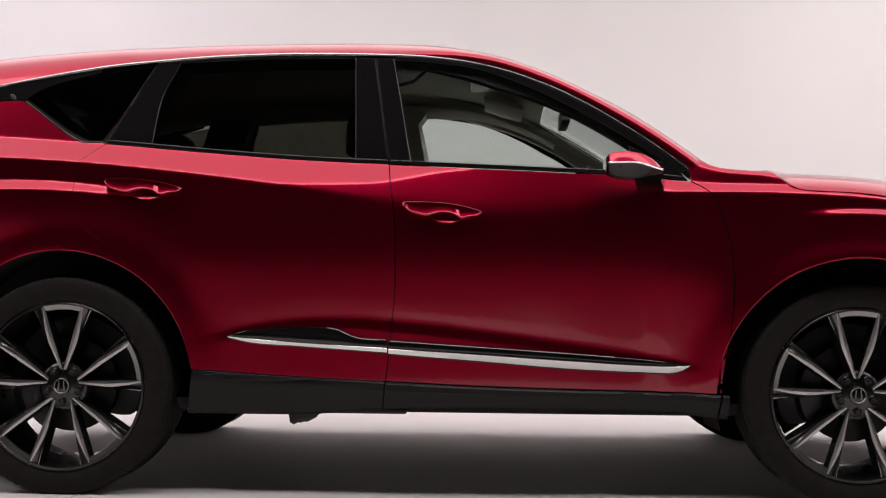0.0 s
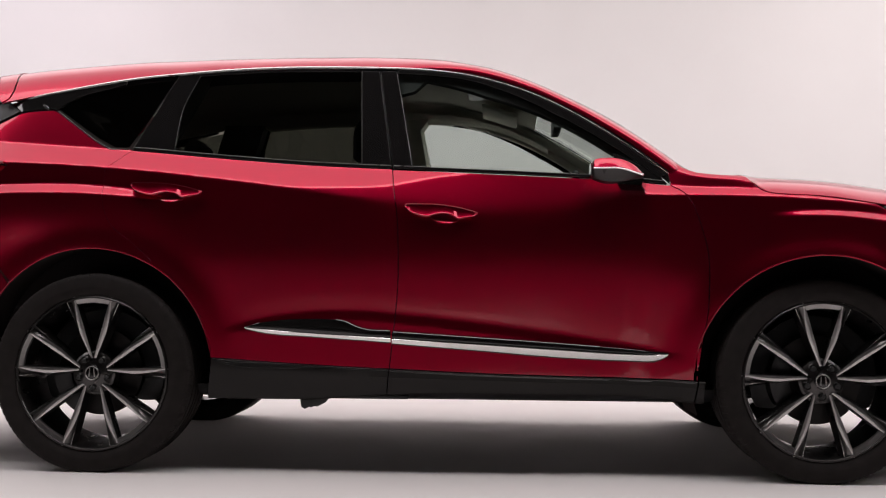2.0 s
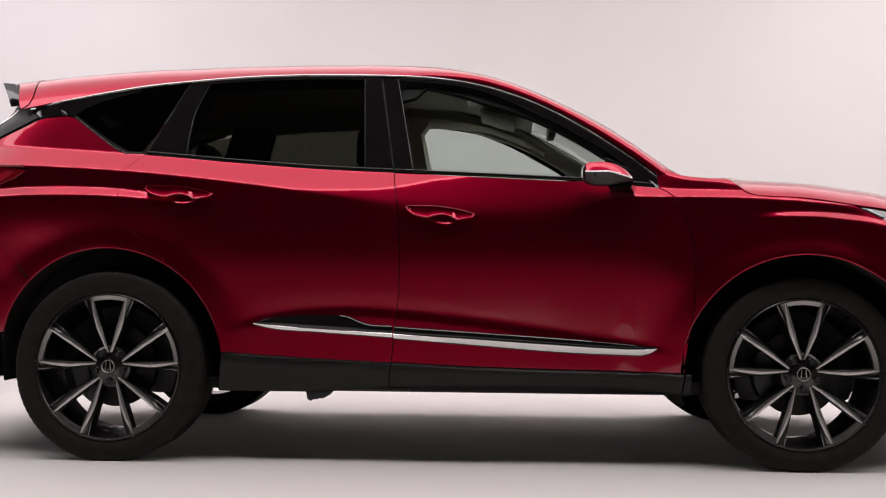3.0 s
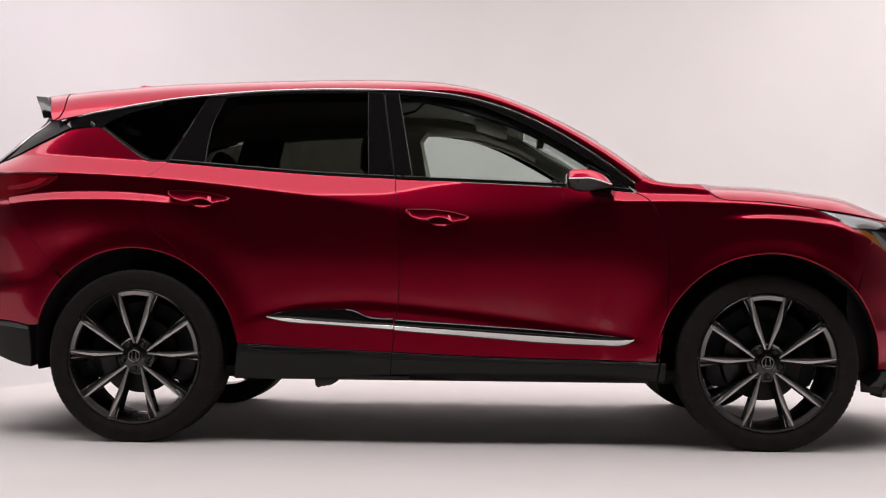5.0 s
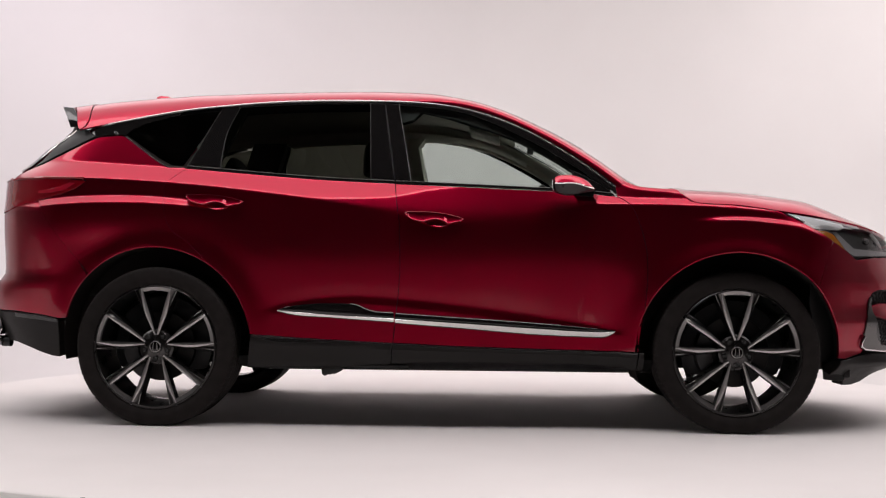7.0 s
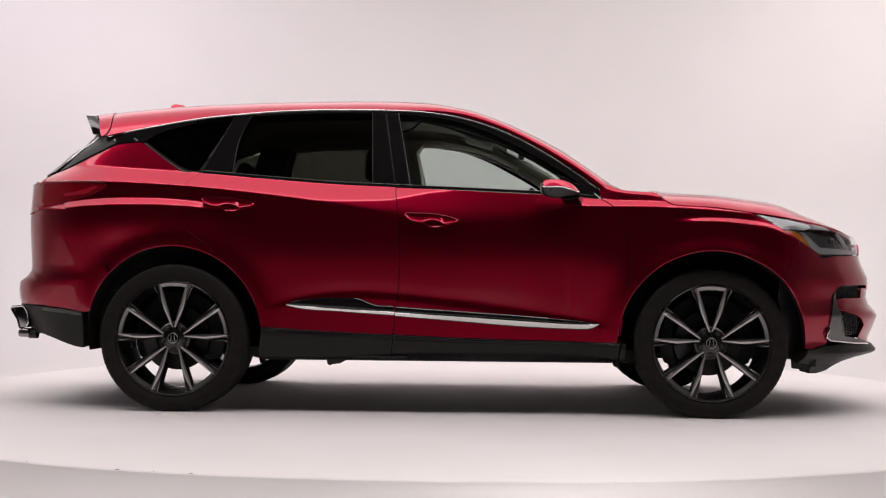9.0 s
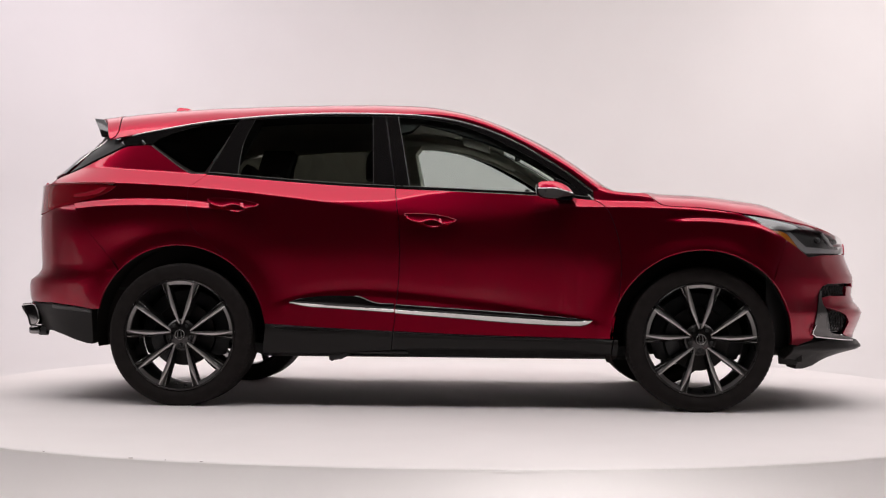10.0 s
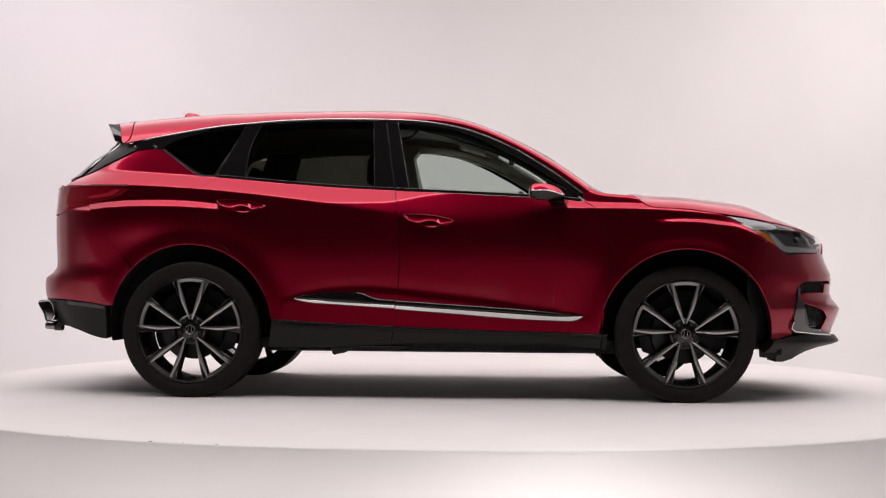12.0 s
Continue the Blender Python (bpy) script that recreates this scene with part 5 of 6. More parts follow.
# ---- tail ----
def build_tail():
    for side in (NEAR, FAR):
        def place(out=0.0):
            f = end_skin(True, out)
            return (lambda a, z: f(a * 100, z)) if side == NEAR else (lambda a, z: Vector((1, -1, 1)) * f(a * 100, z))

        def bit(name, pts, mats, out=0.0, label="", **kw):
            kw = {**dict(gap=0.0012, roll=0.002, depth=0.012, step=(0.05, 0.03), eps=(0.004, 0.004)), **kw}
            return sheet(name, pts, place(out), mats, car, label, flip=side == NEAR, **kw)
        d = lambda pts: deg(pts, True)
        # bumper
        pts = d([(-0.600, 1.077), (-0.68, 1.064), (-0.74, 1.050), (-0.80, 1.03)]) + [(0.66, 1.00), (0.66, 0.72), (0.90, 0.70), (0.90, 0.545), (0.60, 0.540)]
        pts += d([(-0.75, 0.536), (-0.60, 0.521), (-0.488, 0.503)] + REAR_ARCH(165.5, 136)[1:] + TAIL_SPLIT[1:-1][::-1])
        bit("rear_bumper", pts, PAINT, gap=0.0, roll=0.0004)
        # lower bumper in grey plastic
        pts = [(0.90, 0.540), (0.60, 0.534)] + d([(-0.75, 0.530), (-0.60, 0.516), (-0.486, 0.498), (-0.490, 0.470), (-0.490, 0.312), (-0.54, 0.316), (-0.60, 0.331), (-0.68, 0.356), (-0.76, 0.377)]) + [(0.60, 0.385), (0.90, 0.385)]
        bit("bumper_cladding", pts, CLADDING, 0.004, "dark grey plastic lower bumper", roll=0.005, depth=0.04)
        pts = d([(-0.75, 0.528), (-0.60, 0.514), (-0.494, 0.497), (-0.494, 0.480), (-0.60, 0.492), (-0.75, 0.504)])
        bit("cladding_step", pts, GLOSS_BLACK, 0.007)
        # tail lamp
        lamp = d([(-0.345, 1.166), (-0.36, 1.152), (-0.40, 1.127), (-0.47, 1.102), (-0.55, 1.084), (-0.62, 1.068), (-0.72, 1.050), (-0.80, 1.030)]) + [(0.62, 1.026), (0.70, 1.05), (0.70, 1.182)] + d([(-0.80, 1.182), (-0.62, 1.181), (-0.45, 1.176)])
        bit("tail_lamp", lamp, RED_LENS, 0.003, "dark red tail lamp lens")
        guide = d([(-0.395, 1.155), (-0.45, 1.122), (-0.53, 1.108), (-0.60, 1.106), (-0.60, 1.122), (-0.54, 1.128), (-0.48, 1.140), (-0.43, 1.160)])
        bit("lamp_guide", guide, BRIGHT_RED_LENS, 0.0055, "bright red light guide", roll=0.001, depth=0.004)
        pts = []
        for x in np.linspace(-0.36, -0.93, 16):
            z = 1.1795 + 0.004 * min(1, (-0.36 - x) / 0.2)
            p = place(0.003)(angle_at(x, z, True) / 100, z)
            pts.append(p)
        part("lamp_edge", tube(pts, 0.0055, 8), RED_LENS, car, "glossy upper edge of the tail lamp")
        # tailgate half below the screen
        pts = [(0.665, 0.722), (0.665, 1.03), (0.705, 1.055), (0.705, 1.188), (0.60, 1.19), (0.60, 1.215), (0.90, 1.225), (0.90, 0.71)]
        bit("tailgate", pts, PAINT, 0.0, "painted tailgate")
        bit("tailgate_trim", [(0.70, 1.115), (0.90, 1.115), (0.90, 1.145), (0.70, 1.145)], CHROME, 0.008, "chrome strip across the tailgate", gap=0)
        # chrome exhaust trim at the corner
        ring = [(-0.972, 0.514), (-0.935, 0.524), (-0.904, 0.524), (-0.885, 0.500), (-0.876, 0.470), (-0.874, 0.440), (-0.890, 0.411), (-0.922, 0.406), (-0.936, 0.450)]
        part("exhaust_trim", prism(ring, 0.12, lambda a, b, c: Vector((a, side * (0.50 + c), b)), 0.008, 2), SATIN_DARK, car, "satin chrome exhaust surround")
        part("exhaust_trim_edge", tube([(a, side * 0.619, b) for a, b in spline(ring, 3, True)], 0.0055, 8, closed=True), CHROME, car, "bright rolled edge of the exhaust surround")
        bm = block(-0.926, -0.862, min(side * 0.52, side * 0.64), max(side * 0.52, side * 0.64), 0.358, 0.404, 0.016, 3)
        part("exhaust_pipe", bm, SATIN_DARK, car, "satin metal exhaust pipe")
        bm = turned([(0, 0.001), (0, 0.020), (0.01, 0.024), (0.05, 0.024)], 20)
        ob = part("exhaust_tip", bm, STEEL_BLACK, car)
        ob.location = (-0.880, side * 0.60, 0.374)
        ob.rotation_euler = (0, 0, radians(-90))


build_tail()


# ---- wheels ----
TYRE_R, HUB_Z, HUB_Y = 0.379, 0.374, 0.868
REAR_AXLE, FRONT_AXLE = 0.010, 2.740


def build_wheel():
    """A wheel about its own centre, its outer face towards -y, the tyre 0.255 wide from y = -0.045 inwards."""
    # rim barrel and lip
    prof = [(-0.036, 0.2835), (-0.044, 0.2805), (-0.045, 0.2760), (-0.041, 0.2720), (-0.030, 0.2700), (0.000, 0.2620), (0.10, 0.250), (0.19, 0.256), (0.205, 0.275), (0.20, 0.279)]
    wheel = part("wheel", turned(prof, 96), [GUNMETAL], car, "dark alloy wheel with machined split spokes")
    lip = [(-0.0452, 0.2785), (-0.0470, 0.2765), (-0.0470, 0.2735), (-0.0440, 0.2715)]
    part("rim_lip", turned(lip, 96), GUNMETAL, wheel, "dark rim edge")
    # tyre
    half_prof = [(-0.030, 0.2800), (-0.042, 0.2830), (-0.047, 0.2900), (-0.0500, 0.3000), (-0.0525, 0.3080), (-0.0530, 0.3180), (-0.0520, 0.3280), (-0.0505, 0.3430), (-0.0470, 0.3550), (-0.0400, 0.3632), (-0.025, 0.3668), (0.0, 0.3677)]
    groove = [(0.012, 0.3678), (0.013, 0.3610), (0.021, 0.3610), (0.022, 0.3680), (0.060, 0.3680), (0.061, 0.3605), (0.069, 0.3605), (0.070, 0.3680)]
    full = half_prof + groove + [(0.165 - y, r) for y, r in reversed(half_prof + groove)]
    tyre = turned(full, 120)
    blocks = []
    n = 88
    for k in range(n):
        a = k * math.tau / n
        for y0, y1 in ((-0.044, -0.006), (0.171, 0.209)):
            m = Matrix.Rotation(-a, 4, "Y")
            bm = bmesh.new()
            rows = []
            for t in (-0.0095, 0.0095):
                if y0 < 0:
                    rows.append([(0.3500, y0 - 0.0055, t), (0.3585, y0 - 0.0030, t), (0.3660, y0 + 0.006, t), (0.3692, y1, t + 0.004), (0.358, y1, t)])
                else:
                    rows.append([(0.3500, y1 + 0.0055, t), (0.3585, y1 + 0.0030, t), (0.3660, y1 - 0.006, t), (0.3692, y0, t + 0.004), (0.358, y0, t)])
            a_row = [bm.verts.new(p) for p in rows[0]]
            b_row = [bm.verts.new(p) for p in rows[1]]
            for i in range(4):
                bm.faces.new((a_row[i], a_row[i + 1], b_row[i + 1], b_row[i]))
            bm.faces.new(a_row)
            bm.faces.new(b_row[::-1])
            bmesh.ops.transform(bm, matrix=m, verts=bm.verts)
            bmesh.ops.recalc_face_normals(bm, faces=bm.faces)
            blocks.append(bm)
    part("tyre", tyre, RUBBER, wheel, "black low-profile tyre")
    tagged(part("tread", merged(*blocks), RUBBER, wheel), kind="stuff")
    # hub
    part("hub", turned([(-0.030, 0.001), (-0.030, 0.030), (-0.028, 0.036), (-0.022, 0.050), (-0.022, 0.074), (-0.016, 0.082), (0.03, 0.086), (0.03, 0.02)], 48), GUNMETAL, wheel)

    # the ten spokes, five pairs that spring from the hub as V's
    def spoke(axis, way):
        rows = []
        for t in np.linspace(0, 1, 11):
            r = 0.056 + (0.274 - 0.056) * t
            inner = 0.0010 + 0.0640 * t                               # edge that faces the inside of the V
            whole = 0.0085 + 0.0320 * t                               # width of the arm, growing evenly outwards
            fork = min(1, max(0, (t - 0.42) / 0.50))
            face = whole * (1 - 0.80 * fork)                          # machined strip, running out to a thin edge
            ridge = 0.0022 * min(1, max(0, (t - 0.55) / 0.35))        # bright outer edge of the fork
            facet = max(0.001, whole - face - ridge)                  # dark valley between the two
            flank = 0.008 + 0.006 * math.sin(math.pi * t)
            y = -0.026 - 0.016 * math.sin(t * math.pi / 2)
            deep = 0.050 - 0.012 * t
            cut = inner + face
            rows.append([(r, y + deep, (inner - 0.004) * way), (r, y + 0.010, (inner - 0.0015) * way), (r, y + 0.0015, inner * way), (r, y - 0.0005, (inner + face * 0.5) * way),
                         (r, y + 0.002, cut * way), (r, y + 0.002 + 0.012 * min(1, t * 1.4), (cut + facet * 0.6) * way), (r, y + 0.003, (cut + facet) * way), (r, y + 0.004, (cut + facet + ridge) * way),
                         (r, y + 0.024, (cut + facet + ridge + flank * 0.5) * way), (r, y + deep, (cut + facet + ridge + flank * 0.8) * way)])
        bm = bmesh.new()
        vs = [[bm.verts.new((p[0], p[1], p[2])) for p in row] for row in rows]
        for a, b in zip(vs, vs[1:]):
            for i in range(9):
                f = bm.faces.new((a[i], a[i + 1], b[i + 1], b[i]))
                f.material_index = 1 if i in (2, 3, 6) else 2 if i in (4, 5) else 0
        bm.faces.new(vs[0])
        bm.faces.new(vs[-1][::-1])
        bmesh.ops.recalc_face_normals(bm, faces=bm.faces)
        # the shape lies along +x with z across: turn it to its axis
        bmesh.ops.transform(bm, matrix=Matrix.Rotation(-radians(axis), 4, "Y"), verts=bm.verts)
        return bm
    for k in range(5):
        rows = []
        for i in range(13):
            a = radians(90 + 72 * k - 13.4 + 26.8 * i / 12)
            rows.append([(r * math.cos(a), y, r * math.sin(a)) for r, y in ((0.2752, -0.043), (0.2735, -0.0448), (0.2718, -0.0440), (0.2560, -0.039), (0.2535, -0.028))])
        bm = loft(rows)
        bm.faces.ensure_lookup_table()
        for f in bm.faces:
            f.material_index = 1 if math.hypot(f.calc_center_median().x, f.calc_center_median().z) > 0.2715 else 0
        part("rim_pad", bm, [PAD_BRIGHT, MACHINED], wheel, "grey pad with a bright machined edge")
    for k in range(5):
        for way in (1, -1):
            part("spoke", spoke(90 + 72 * k, way), [GUNMETAL, MACHINED, PAD_GREY], wheel, "machined face on a dark spoke", sharp=14)
    # nuts, cap and its plain mark
    for k in range(5):
        a = radians(54 + 72 * k)
        bm = turned([(-0.036, 0.001), (-0.036, 0.0075), (-0.034, 0.0095), (-0.020, 0.0105), (-0.010, 0.0105)], 12)
        bmesh.ops.translate(bm, verts=bm.verts, vec=(0.057 * math.cos(a), 0, 0.057 * math.sin(a)))
        part("wheel_nut", bm, STEEL_BLACK, wheel, "black wheel nut")
        bm = turned([(-0.0225, 0.0125), (-0.0245, 0.0145), (-0.0225, 0.0165)], 16)
        bmesh.ops.translate(bm, verts=bm.verts, vec=(0.057 * math.cos(a), 0, 0.057 * math.sin(a)))
        part("nut_seat", bm, GUNMETAL, wheel)
    cap = part("wheel_cap", turned([(-0.038, 0.001), (-0.038, 0.024), (-0.036, 0.029), (-0.030, 0.031)], 40), GLOSS_BLACK, wheel, "black centre cap with a silver mark")
    ring = turned([(-0.0385, 0.0225), (-0.0405, 0.0240), (-0.0405, 0.0262), (-0.0385, 0.0275)], 40)
    bars = [prism([(-0.0020, -0.014), (0.0030, -0.014), (0.0045, 0.018), (0.0015, 0.018)], 0.003, lambda a, b, c, k=k: Vector((a * k + 0.004 * k - (b + 0.014) * 0.16 * k + 0.006 * k, -0.0382 - c, b))) for k in (1, -1)]
    part("cap_mark", merged(ring, *bars), MACHINED, wheel, "plain silver ring and bars")
    # valve stem
    bm = tube([(0.212 * math.cos(radians(-38)), -0.022, 0.212 * math.sin(radians(-38))), (0.245 * math.cos(radians(-38)), -0.030, 0.245 * math.sin(radians(-38)))], 0.0035, 8)
    part("valve", bm, STEEL_BLACK, wheel)
    # brake
    part("brake_disc", turned([(0.055, 0.05), (0.055, 0.165), (0.060, 0.168), (0.078, 0.168), (0.082, 0.165), (0.082, 0.05), (0.055, 0.05)], 64), DISC_STEEL, wheel, "dark steel brake disc")
    plate = []
    for k in range(96):
        a = k * 3.75
        low = min(1.0, max(0.0, (62 - abs(a - 270)) / 14))
        r = 0.238 - 0.076 * low
        plate.append((r * math.cos(radians(a)), r * math.sin(radians(a))))
    part("dust_shield", prism(plate, 0.008, lambda a, b, c: Vector((a, 0.110 - c, b)), 0.003), STEEL_BLACK, wheel, "black pressed-steel dust shield")
    # the rim is a large one: draw everything near its edge out by a few per cent
    for ob in (wheel, *wheel.children):
        if ob.name.split(".")[0] in ("brake_disc", "dust_shield", "tread"):
            continue
        for v in ob.data.vertices:
            p = v.co + (ob.location if ob is not wheel else Vector((0, 0, 0)))
            r = math.hypot(p.x, p.z)
            k = 0.046 * min(1, max(0, (r - 0.06) / 0.14)) * (1 - min(1, max(0, (r - 0.29) / 0.06)))
            v.co.x += p.x * k
            v.co.z += p.z * k
    # a tall sidewall, flattened where it stands on the deck
    for ob in wheel.children:
        if ob.name.split(".")[0] in ("tyre", "tread"):
            for v in ob.data.vertices:
                r = math.hypot(v.co.x, v.co.z)
                if r > 0.298:
                    k = (0.298 + (r - 0.298) * (TYRE_R - 0.298) / 0.070) / r
                    v.co.x, v.co.z = v.co.x * k, v.co.z * k
                v.co.z = max(v.co.z, -HUB_Z)
    return wheel


def caliper_mesh(angle, spread=34):
    pts = arc(0, 0, 0.178, angle - spread, angle + spread, 10) + arc(0, 0, 0.105, angle + spread * 0.8, angle - spread * 0.8, 10)
    return prism(pts, 0.075, lambda a, b, c: Vector((a, 0.030 + 0.075 - c, b)), 0.008)


wheel = build_wheel()
wheel.location = (REAR_AXLE, -HUB_Y, HUB_Z)
for x, side in ((FRONT_AXLE, NEAR), (REAR_AXLE, FAR), (FRONT_AXLE, FAR)):
    w = copy_thing(wheel, pose(x, side * HUB_Y, HUB_Z, 0, 0, 0 if side == NEAR else 180))
for x, a in ((REAR_AXLE, 205), (FRONT_AXLE, 180)):
    for side in (NEAR, FAR):
        bm = caliper_mesh(a if side == NEAR else 180 - a)
        ob = part("brake_caliper", bm, CALIPER, car, "dark cast brake caliper")
        ob.location = (x, side * HUB_Y, HUB_Z)
        if side == FAR:
            ob.rotation_euler = (0, 0, math.pi)


# ---- underside ----
def build_underside():
    part("floor_pan", loft([[(x, y, z) for y, z in ((-0.80, 0.33), (-0.74, 0.285), (-0.3, 0.228), (0.3, 0.222), (0.74, 0.262), (0.80, 0.33))] for x in (0.35, 0.8, 1.5, 2.2, 2.42)], caps=True), STEEL_BLACK, car)
    part("rear_pan", loft([[(x, y, z + dz) for y, z in ((-0.60, 0.45), (-0.55, 0.36), (0.55, 0.36), (0.60, 0.45))] for x, dz in ((-0.80, 0.08), (-0.4, 0.0), (0.1, -0.02), (0.4, 0.0))], caps=True), STEEL_BLACK, car)
    part("front_pan", loft([[(x, y, z) for y, z in ((-0.60, 0.42), (-0.55, 0.275), (0.55, 0.275), (0.60, 0.42))] for x in (2.4, 2.8, 3.2, 3.42)], caps=True), STEEL_BLACK, car)
    for x in (0, 2.75):
        part("axle", tube([(x, -0.78, HUB_Z), (x, 0.78, HUB_Z)], 0.035, 10), STEEL_BLACK, car)
    for side in (NEAR, FAR):
        # jacking bracket, flange steps and hangers that show under the sill
        for x0, x1, z0, z1 in ((0.50, 1.205, 0.274, 0.290),):
            part("sill_flange", block(x0, x1, min(side * 0.70, side * 0.76), max(side * 0.70, side * 0.76), z0, z1, 0.006), STEEL_BLACK, car)
        pts = [(0.80, 0.275), (0.806, 0.240), (0.820, 0.232), (0.836, 0.240), (0.845, 0.238), (0.856, 0.243), (0.870, 0.242), (0.90, 0.258), (0.915, 0.275)]
        part("sill_bracket", prism(pts, 0.02, lambda a, b, c: Vector((a - 0.02, side * (0.74 + c), b)), 0.003), STEEL_BLACK, car)
        pts = [(3.165, 0.34), (3.17, 0.245), (3.235, 0.238), (3.262, 0.245), (3.265, 0.34)]
        part("splash_guard", prism(pts, 0.03, lambda a, b, c: Vector((a, side * (0.76 + c), b)), 0.004), CLADDING, car)
        # suspension arms inside the wheels
        part("suspension_arm", tube([(0.42, side * 0.62, 0.315), (0.25, side * 0.64, 0.30), (0.0, side * 0.70, 0.33)], 0.018, 8), DISC_STEEL, car)
        part("suspension_arm", tube([(2.42, side * 0.50, 0.32), (2.6, side * 0.6, 0.30), (2.75, side * 0.68, 0.30)], 0.020, 8), STEEL_BLACK, car)
        part("damper", tube([(0.06, side * 0.60, 0.33), (0.03, side * 0.56, 0.75)], 0.035, 10), STEEL_BLACK, car)
        part("damper", tube([(2.74, side * 0.62, 0.36), (2.72, side * 0.56, 0.80)], 0.035, 10), STEEL_BLACK, car)


build_underside()


# ---- cabin ----
def build_cabin():
    # roof lining and inner pillars
    def under(x, a, d):
        p = roof_place(x, a)
        c = Vector((x, 0, RAIL_Z(x) - 0.25))
        return p + (c - p).normalized() * d
    rows = [[under(-0.25 + (min(max(header_at(a), 1.735), 2.2) + 0.242) * k / 28, a, 0.035 - 0.019 * (k / 28) ** 2) for a in np.linspace(4, 176, 61)] for k in range(29)]
    part("roof_lining", loft(rows), CABIN_CLOTH, car, "warm grey roof lining")
    for side in (NEAR, FAR):
        on = skin(side)
        near = side == NEAR

        def inside(x, z, d=0.05):
            p = on(x, z)
            return Vector((p.x, p.y - side * d, p.z))
        # screen pillar
        rows = []
        for x in np.linspace(1.28, 2.24, 24):
            t = min(1, max(0, (x - 1.28) / 0.25))
            ring = [under(x, a if side == NEAR else 180 - a, d if d < 0.02 else 0.02 + (d - 0.02) * t) for a, d in ((1.0, 0.014), (8, 0.016), (20, 0.016), (32, 0.014), (39, 0.012), (39, 0.024), (26, 0.052), (8, 0.044))]
            z = RAIL_Z(x) - 0.012
            low = on(min(x, 2.2), z) if x < 2.2 else on(2.2, RAIL_Z(2.2) - 0.012)
            ring.append(Vector((x, low.y - side * 0.045, low.z - 0.004 - 0.012 * t)))
            ring.append(Vector((x, low.y - side * 0.014, low.z - 0.006 - 0.012 * t)))
            rows.append(ring)
        # Near lining takes the dark plastic to imitate its backlit shade.
        part("screen_pillar", loft(rows, closed=True, caps=True), CABIN_CLOTH if side == FAR else CABIN_DARK, car, "inner lining of the screen pillar, near one darkened for backlight")
        # rail over the doors
        rows = []
        for x in np.linspace(-0.2, 1.80, 26):
            z = RAIL_Z(x)
            p = inside(x, z, 0.010)
            k = 1 - 0.75 * min(1, max(0, (x - 0.95) / 0.5))
            if side == FAR and x < 0.30:
                k = 0.35
            rows.append([p + Vector((0, 0, -0.020 * k)), p + Vector((0, -side * 0.015, -0.055 * k)), p + Vector((0, -side * 0.05, -0.050 * k)), p + Vector((0, -side * 0.10, 0.010)), p + Vector((0, -side * 0.03, 0.015))])
        # Near rail is likewise darkened for shade, the far one stays light.
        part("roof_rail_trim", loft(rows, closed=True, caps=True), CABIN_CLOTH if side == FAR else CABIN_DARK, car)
        # middle pillar
        rows = []
        for z in np.linspace(1.05, 1.57, 10):
            x = 1.06 + (1.57 - z) * 0.16
            p = inside(x, z, 0.025)
            w = 0.055 * max(0, (z - 1.50) / 0.07) ** 3
            rows.append([p + Vector((-0.06, 0, 0)), p + Vector((0.085 + w, 0, 0)), p + Vector((0.07 + w, -side * 0.06, 0)), p + Vector((-0.05, -side * 0.06, 0))])
        # Near trim keeps the dark plastic, far trim gets the light lining.
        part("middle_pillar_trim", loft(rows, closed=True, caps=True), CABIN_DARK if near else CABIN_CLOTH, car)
        # rear pillars
        rows = []
        for z in np.linspace(1.15, 1.54, 9):
            x = 0.18 + (z - 1.24) * 0.42
            p = inside(x, z, 0.025)
            a, b = (-0.05, 0.085) if side == NEAR else (-0.19, 0.03)
            rows.append([p + Vector((a, 0, 0)), p + Vector((b, 0, 0)), p + Vector((b - 0.01, -side * 0.06, 0)), p + Vector((a + 0.005, -side * 0.06, 0))])
        part("rear_pillar_trim", loft(rows, closed=True, caps=True), CABIN_DARK, car)
        rows = []
        for z in np.linspace(1.15, 1.46, 8):
            x = -0.10 - (z - 1.24) * 1.25
            p = inside(x, z, 0.03)
            rows.append([p + Vector((-0.05, -side * 0.03, 0)), p + Vector((0.06, 0, 0)), p + Vector((0.05, -side * 0.06, 0)), p + Vector((-0.05, -side * 0.08, 0))])
        part("rear_pillar_trim", loft(rows, closed=True, caps=True), CABIN_DARK, car)
        # door linings up to the window sill
        rows = []
        for x in np.linspace(-0.4, 2.30, 28):
            b = BELT(x)
            p = on(x, b)
            y = p.y - side * 0.02
            low, mid = (0.36, b - 0.25) if 0.55 < x < 2.2 else (0.93, 0.96)
            rows.append([(x, y, b - 0.004), (x, y - side * 0.05, b + 0.004), (x, y - side * 0.075, b - 0.03), (x, y - side * 0.05, mid), (x, y - side * 0.06, low), (x, y - side * 0.03, low), (x, y - side * 0.01, mid)])
        part("door_lining", loft(rows, closed=True, caps=True), CABIN_DARK, car)
        # lock knob
        bm = bmesh.new()
        bmesh.ops.create_uvsphere(bm, u_segments=14, v_segments=8, radius=0.016, matrix=Matrix.Translation((1.845, side * 0.75, BELT(1.845) + 0.022)))
        part("lock_knob", bm, CABIN_DARK, car)
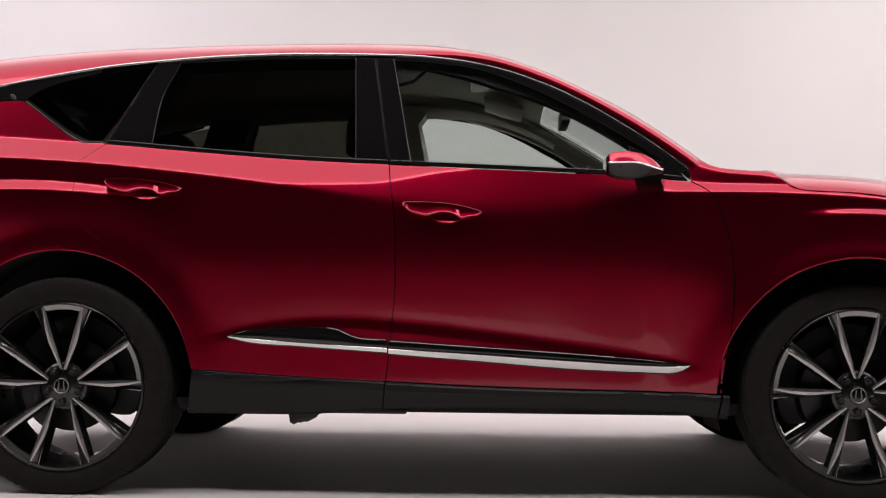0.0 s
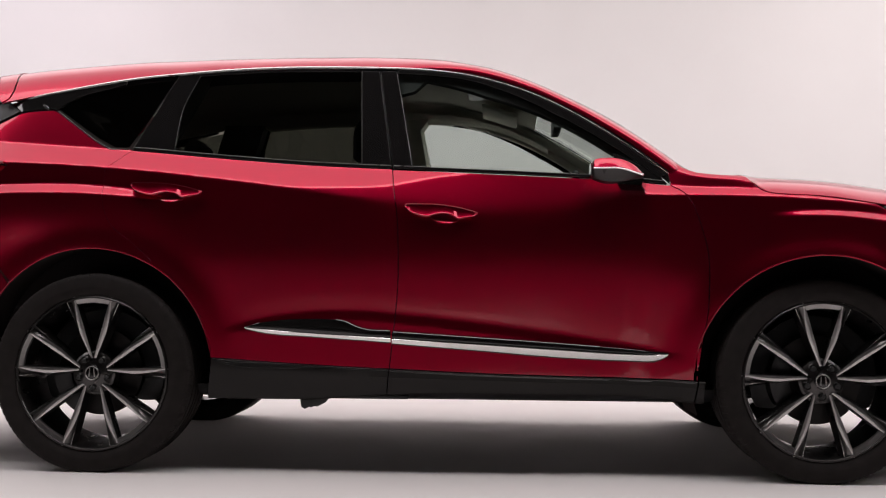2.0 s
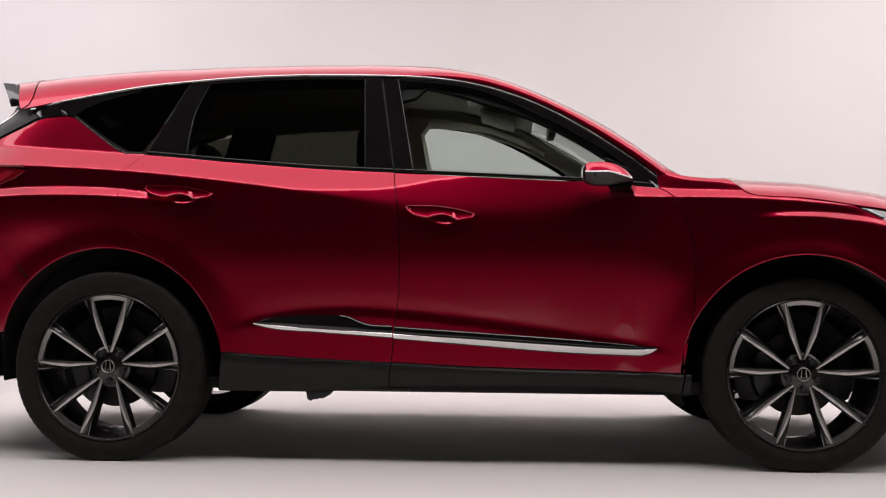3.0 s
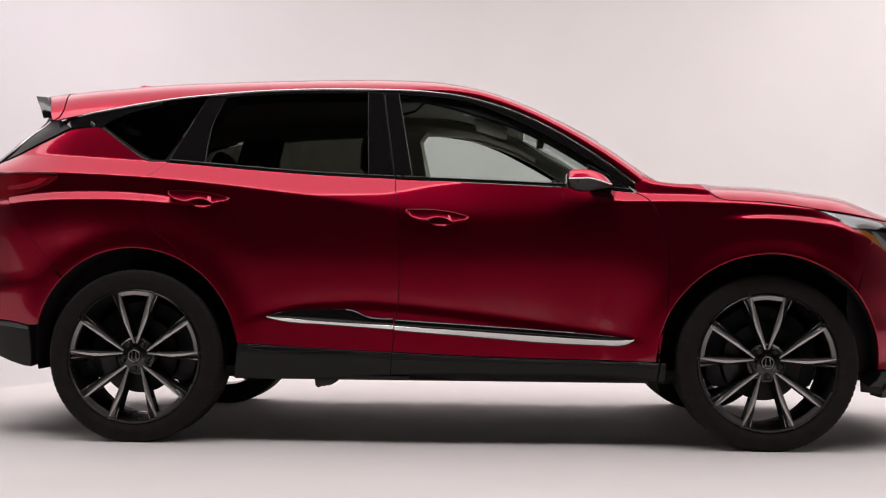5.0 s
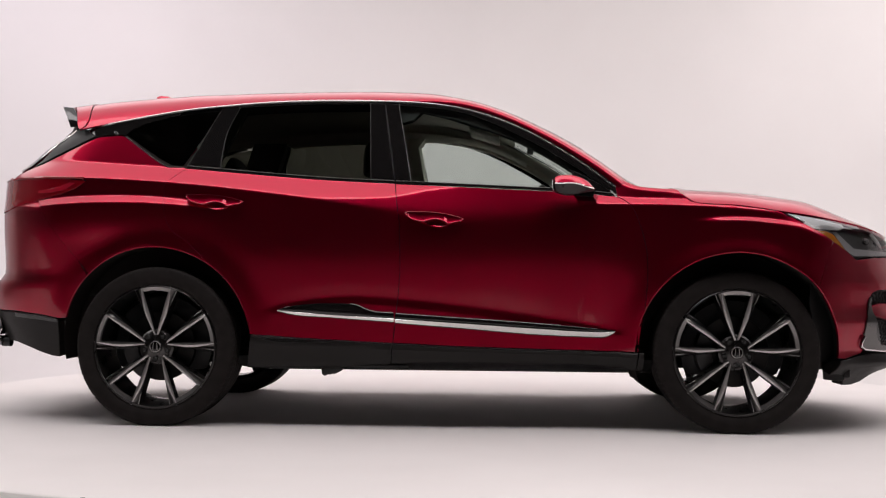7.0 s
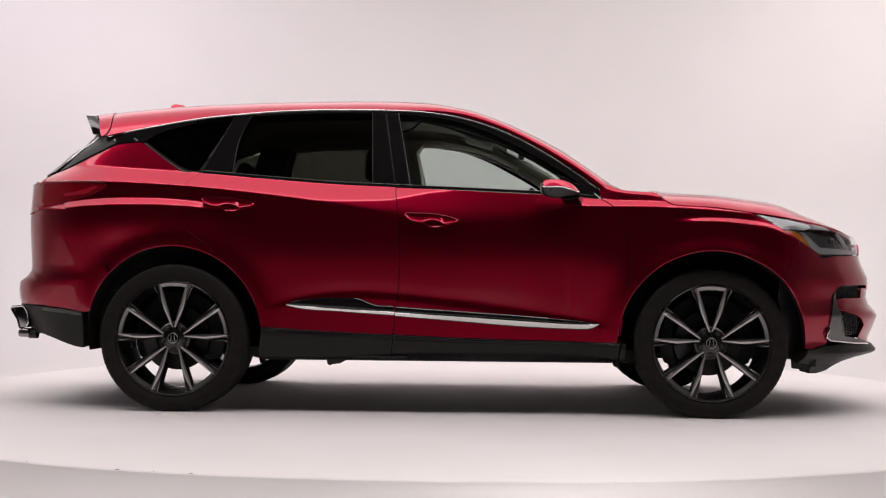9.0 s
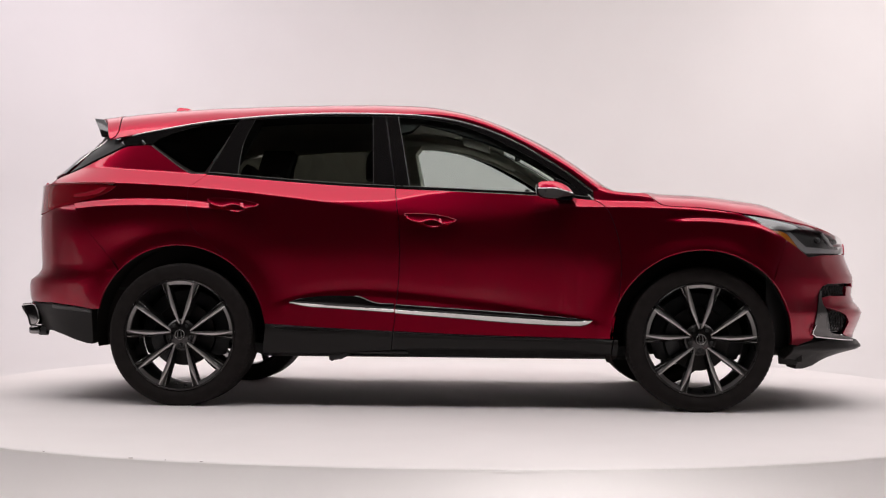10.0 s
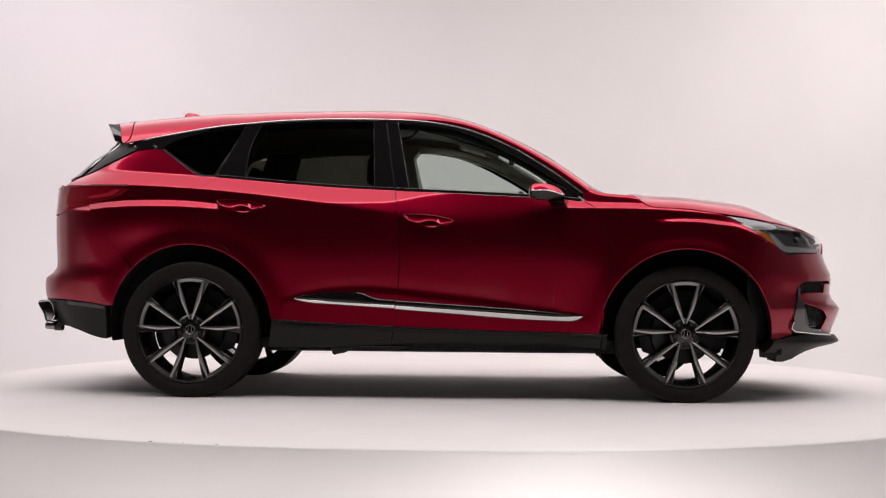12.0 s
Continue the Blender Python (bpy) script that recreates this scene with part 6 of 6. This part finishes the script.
    # seats
    def seat(x, y, w, back_top, rear=False):
        cushion = block(x - 0.06, x + 0.48, y - w / 2, y + w / 2, 0.52, 0.68, 0.05, 3)
        part("seat_cushion", cushion, LEATHER, car)
        rows = []
        for t in np.linspace(0, 1, 8):
            z = 0.60 + (back_top - 0.60) * t
            xx = x - 0.02 - 0.20 * t
            ww = w / 2 * (1 - 0.18 * t ** 2)
            rows.append([(xx + 0.07, y - ww, z), (xx + 0.10, y - ww * 0.7, z), (xx + 0.085, y, z), (xx + 0.10, y + ww * 0.7, z), (xx + 0.07, y + ww, z), (xx - 0.05, y + ww * 0.9, z), (xx - 0.06, y, z), (xx - 0.05, y - ww * 0.9, z)])
        part("seat_back", loft(rows, closed=True, caps=True), LEATHER, car)
        hx = x - (0.243 if rear else 0.235)
        top = back_top + (0.182 if rear and y < 0 else 0.205)
        rows = []
        for t in np.linspace(0, 1, 7):
            z = back_top + 0.03 + (top - back_top - 0.03) * t
            k = math.sqrt(max(0.04, 1 - max(0.0, (t - 0.45) / 0.56) ** 2))
            rows.append([(hx + dx * k, y + dy * (0.75 + 0.25 * k), z) for dx, dy in ((-0.048, -0.08), (-0.048, 0.08), (-0.03, 0.12), (0.03, 0.12), (0.050, 0.08), (0.050, -0.08), (0.03, -0.12), (-0.03, -0.12))])
        part("headrest", loft(rows, closed=True, caps=True), LEATHER, car)
        for dy in (-0.05, 0.05):
            part("headrest_post", tube([(hx, y + dy, back_top - 0.06), (hx, y + dy, back_top + 0.06)], 0.006, 8), CHROME, car)
    for y in (-0.37, 0.37):
        seat(1.22, y, 0.50, 1.215)
        seat(0.50, y, 0.52, 1.145, True)
    # dashboard and steering wheel
    rows = [[(2.45, y, 1.08), (2.10, y, 1.115 + h), (1.93, y, 1.09 + h), (1.88, y, 1.02), (1.93, y, 0.80), (2.45, y, 0.70)] for y, h in ((-0.73, 0), (-0.5, 0.01), (-0.37, 0.022), (-0.2, 0.01), (0.0, 0.012), (0.3, 0.0), (0.73, 0))]
    part("dashboard", loft(rows, closed=True, caps=True), CABIN_DARK, car, "black dashboard")
    ring = [(1.72 + 0.18 * 0.42 * math.sin(a), 0.37 + 0.185 * math.cos(a), 0.985 + 0.185 * 0.9 * math.sin(a)) for a in np.linspace(0, math.tau, 33)[:-1]]
    part("steering_wheel", tube(ring, 0.015, 8, closed=True), LEATHER, car)
    # overhead console and sun visors
    part("overhead_console", block(1.40, 1.60, -0.13, 0.13, 1.585, 1.615, 0.012), LAMP_GREY, car, "grey overhead lamp console")
    for y in (-0.36, 0.36):
        visor = block(1.46, 1.64, y - 0.19, y + 0.19, -0.008, 0.008, 0.006)
        bmesh.ops.transform(visor, matrix=Matrix.Translation((1.55, 0, 1.548)) @ Matrix.Rotation(radians(17), 4, "Y") @ Matrix.Translation((-1.55, 0, 0)), verts=visor.verts)
        part("sun_visor", visor, CABIN_CLOTH, car, "warm grey folded sun visor")
    # inner mirror with its stem
    part("inner_mirror", prism(spline([(-0.115, -0.03), (0.115, -0.03), (0.125, 0.0), (0.11, 0.035), (-0.11, 0.035), (-0.125, 0.0)], 4, True), 0.035, lambda a, b, c: Vector((1.790 + c, a, 1.442 + b)), 0.008), CABIN_DARK, car)
    part("mirror_stem", tube([(1.815, 0, 1.45), (1.845, 0, 1.474)], 0.014, 8), CABIN_DARK, car)
    part("load_floor", block(-0.80, 0.10, -0.62, 0.62, 0.60, 0.63, 0.01), CABIN_DARK, car)
    part("cabin_floor", block(0.05, 2.35, -0.70, 0.70, 0.34, 0.37, 0.01), CABIN_DARK, car)


build_cabin()
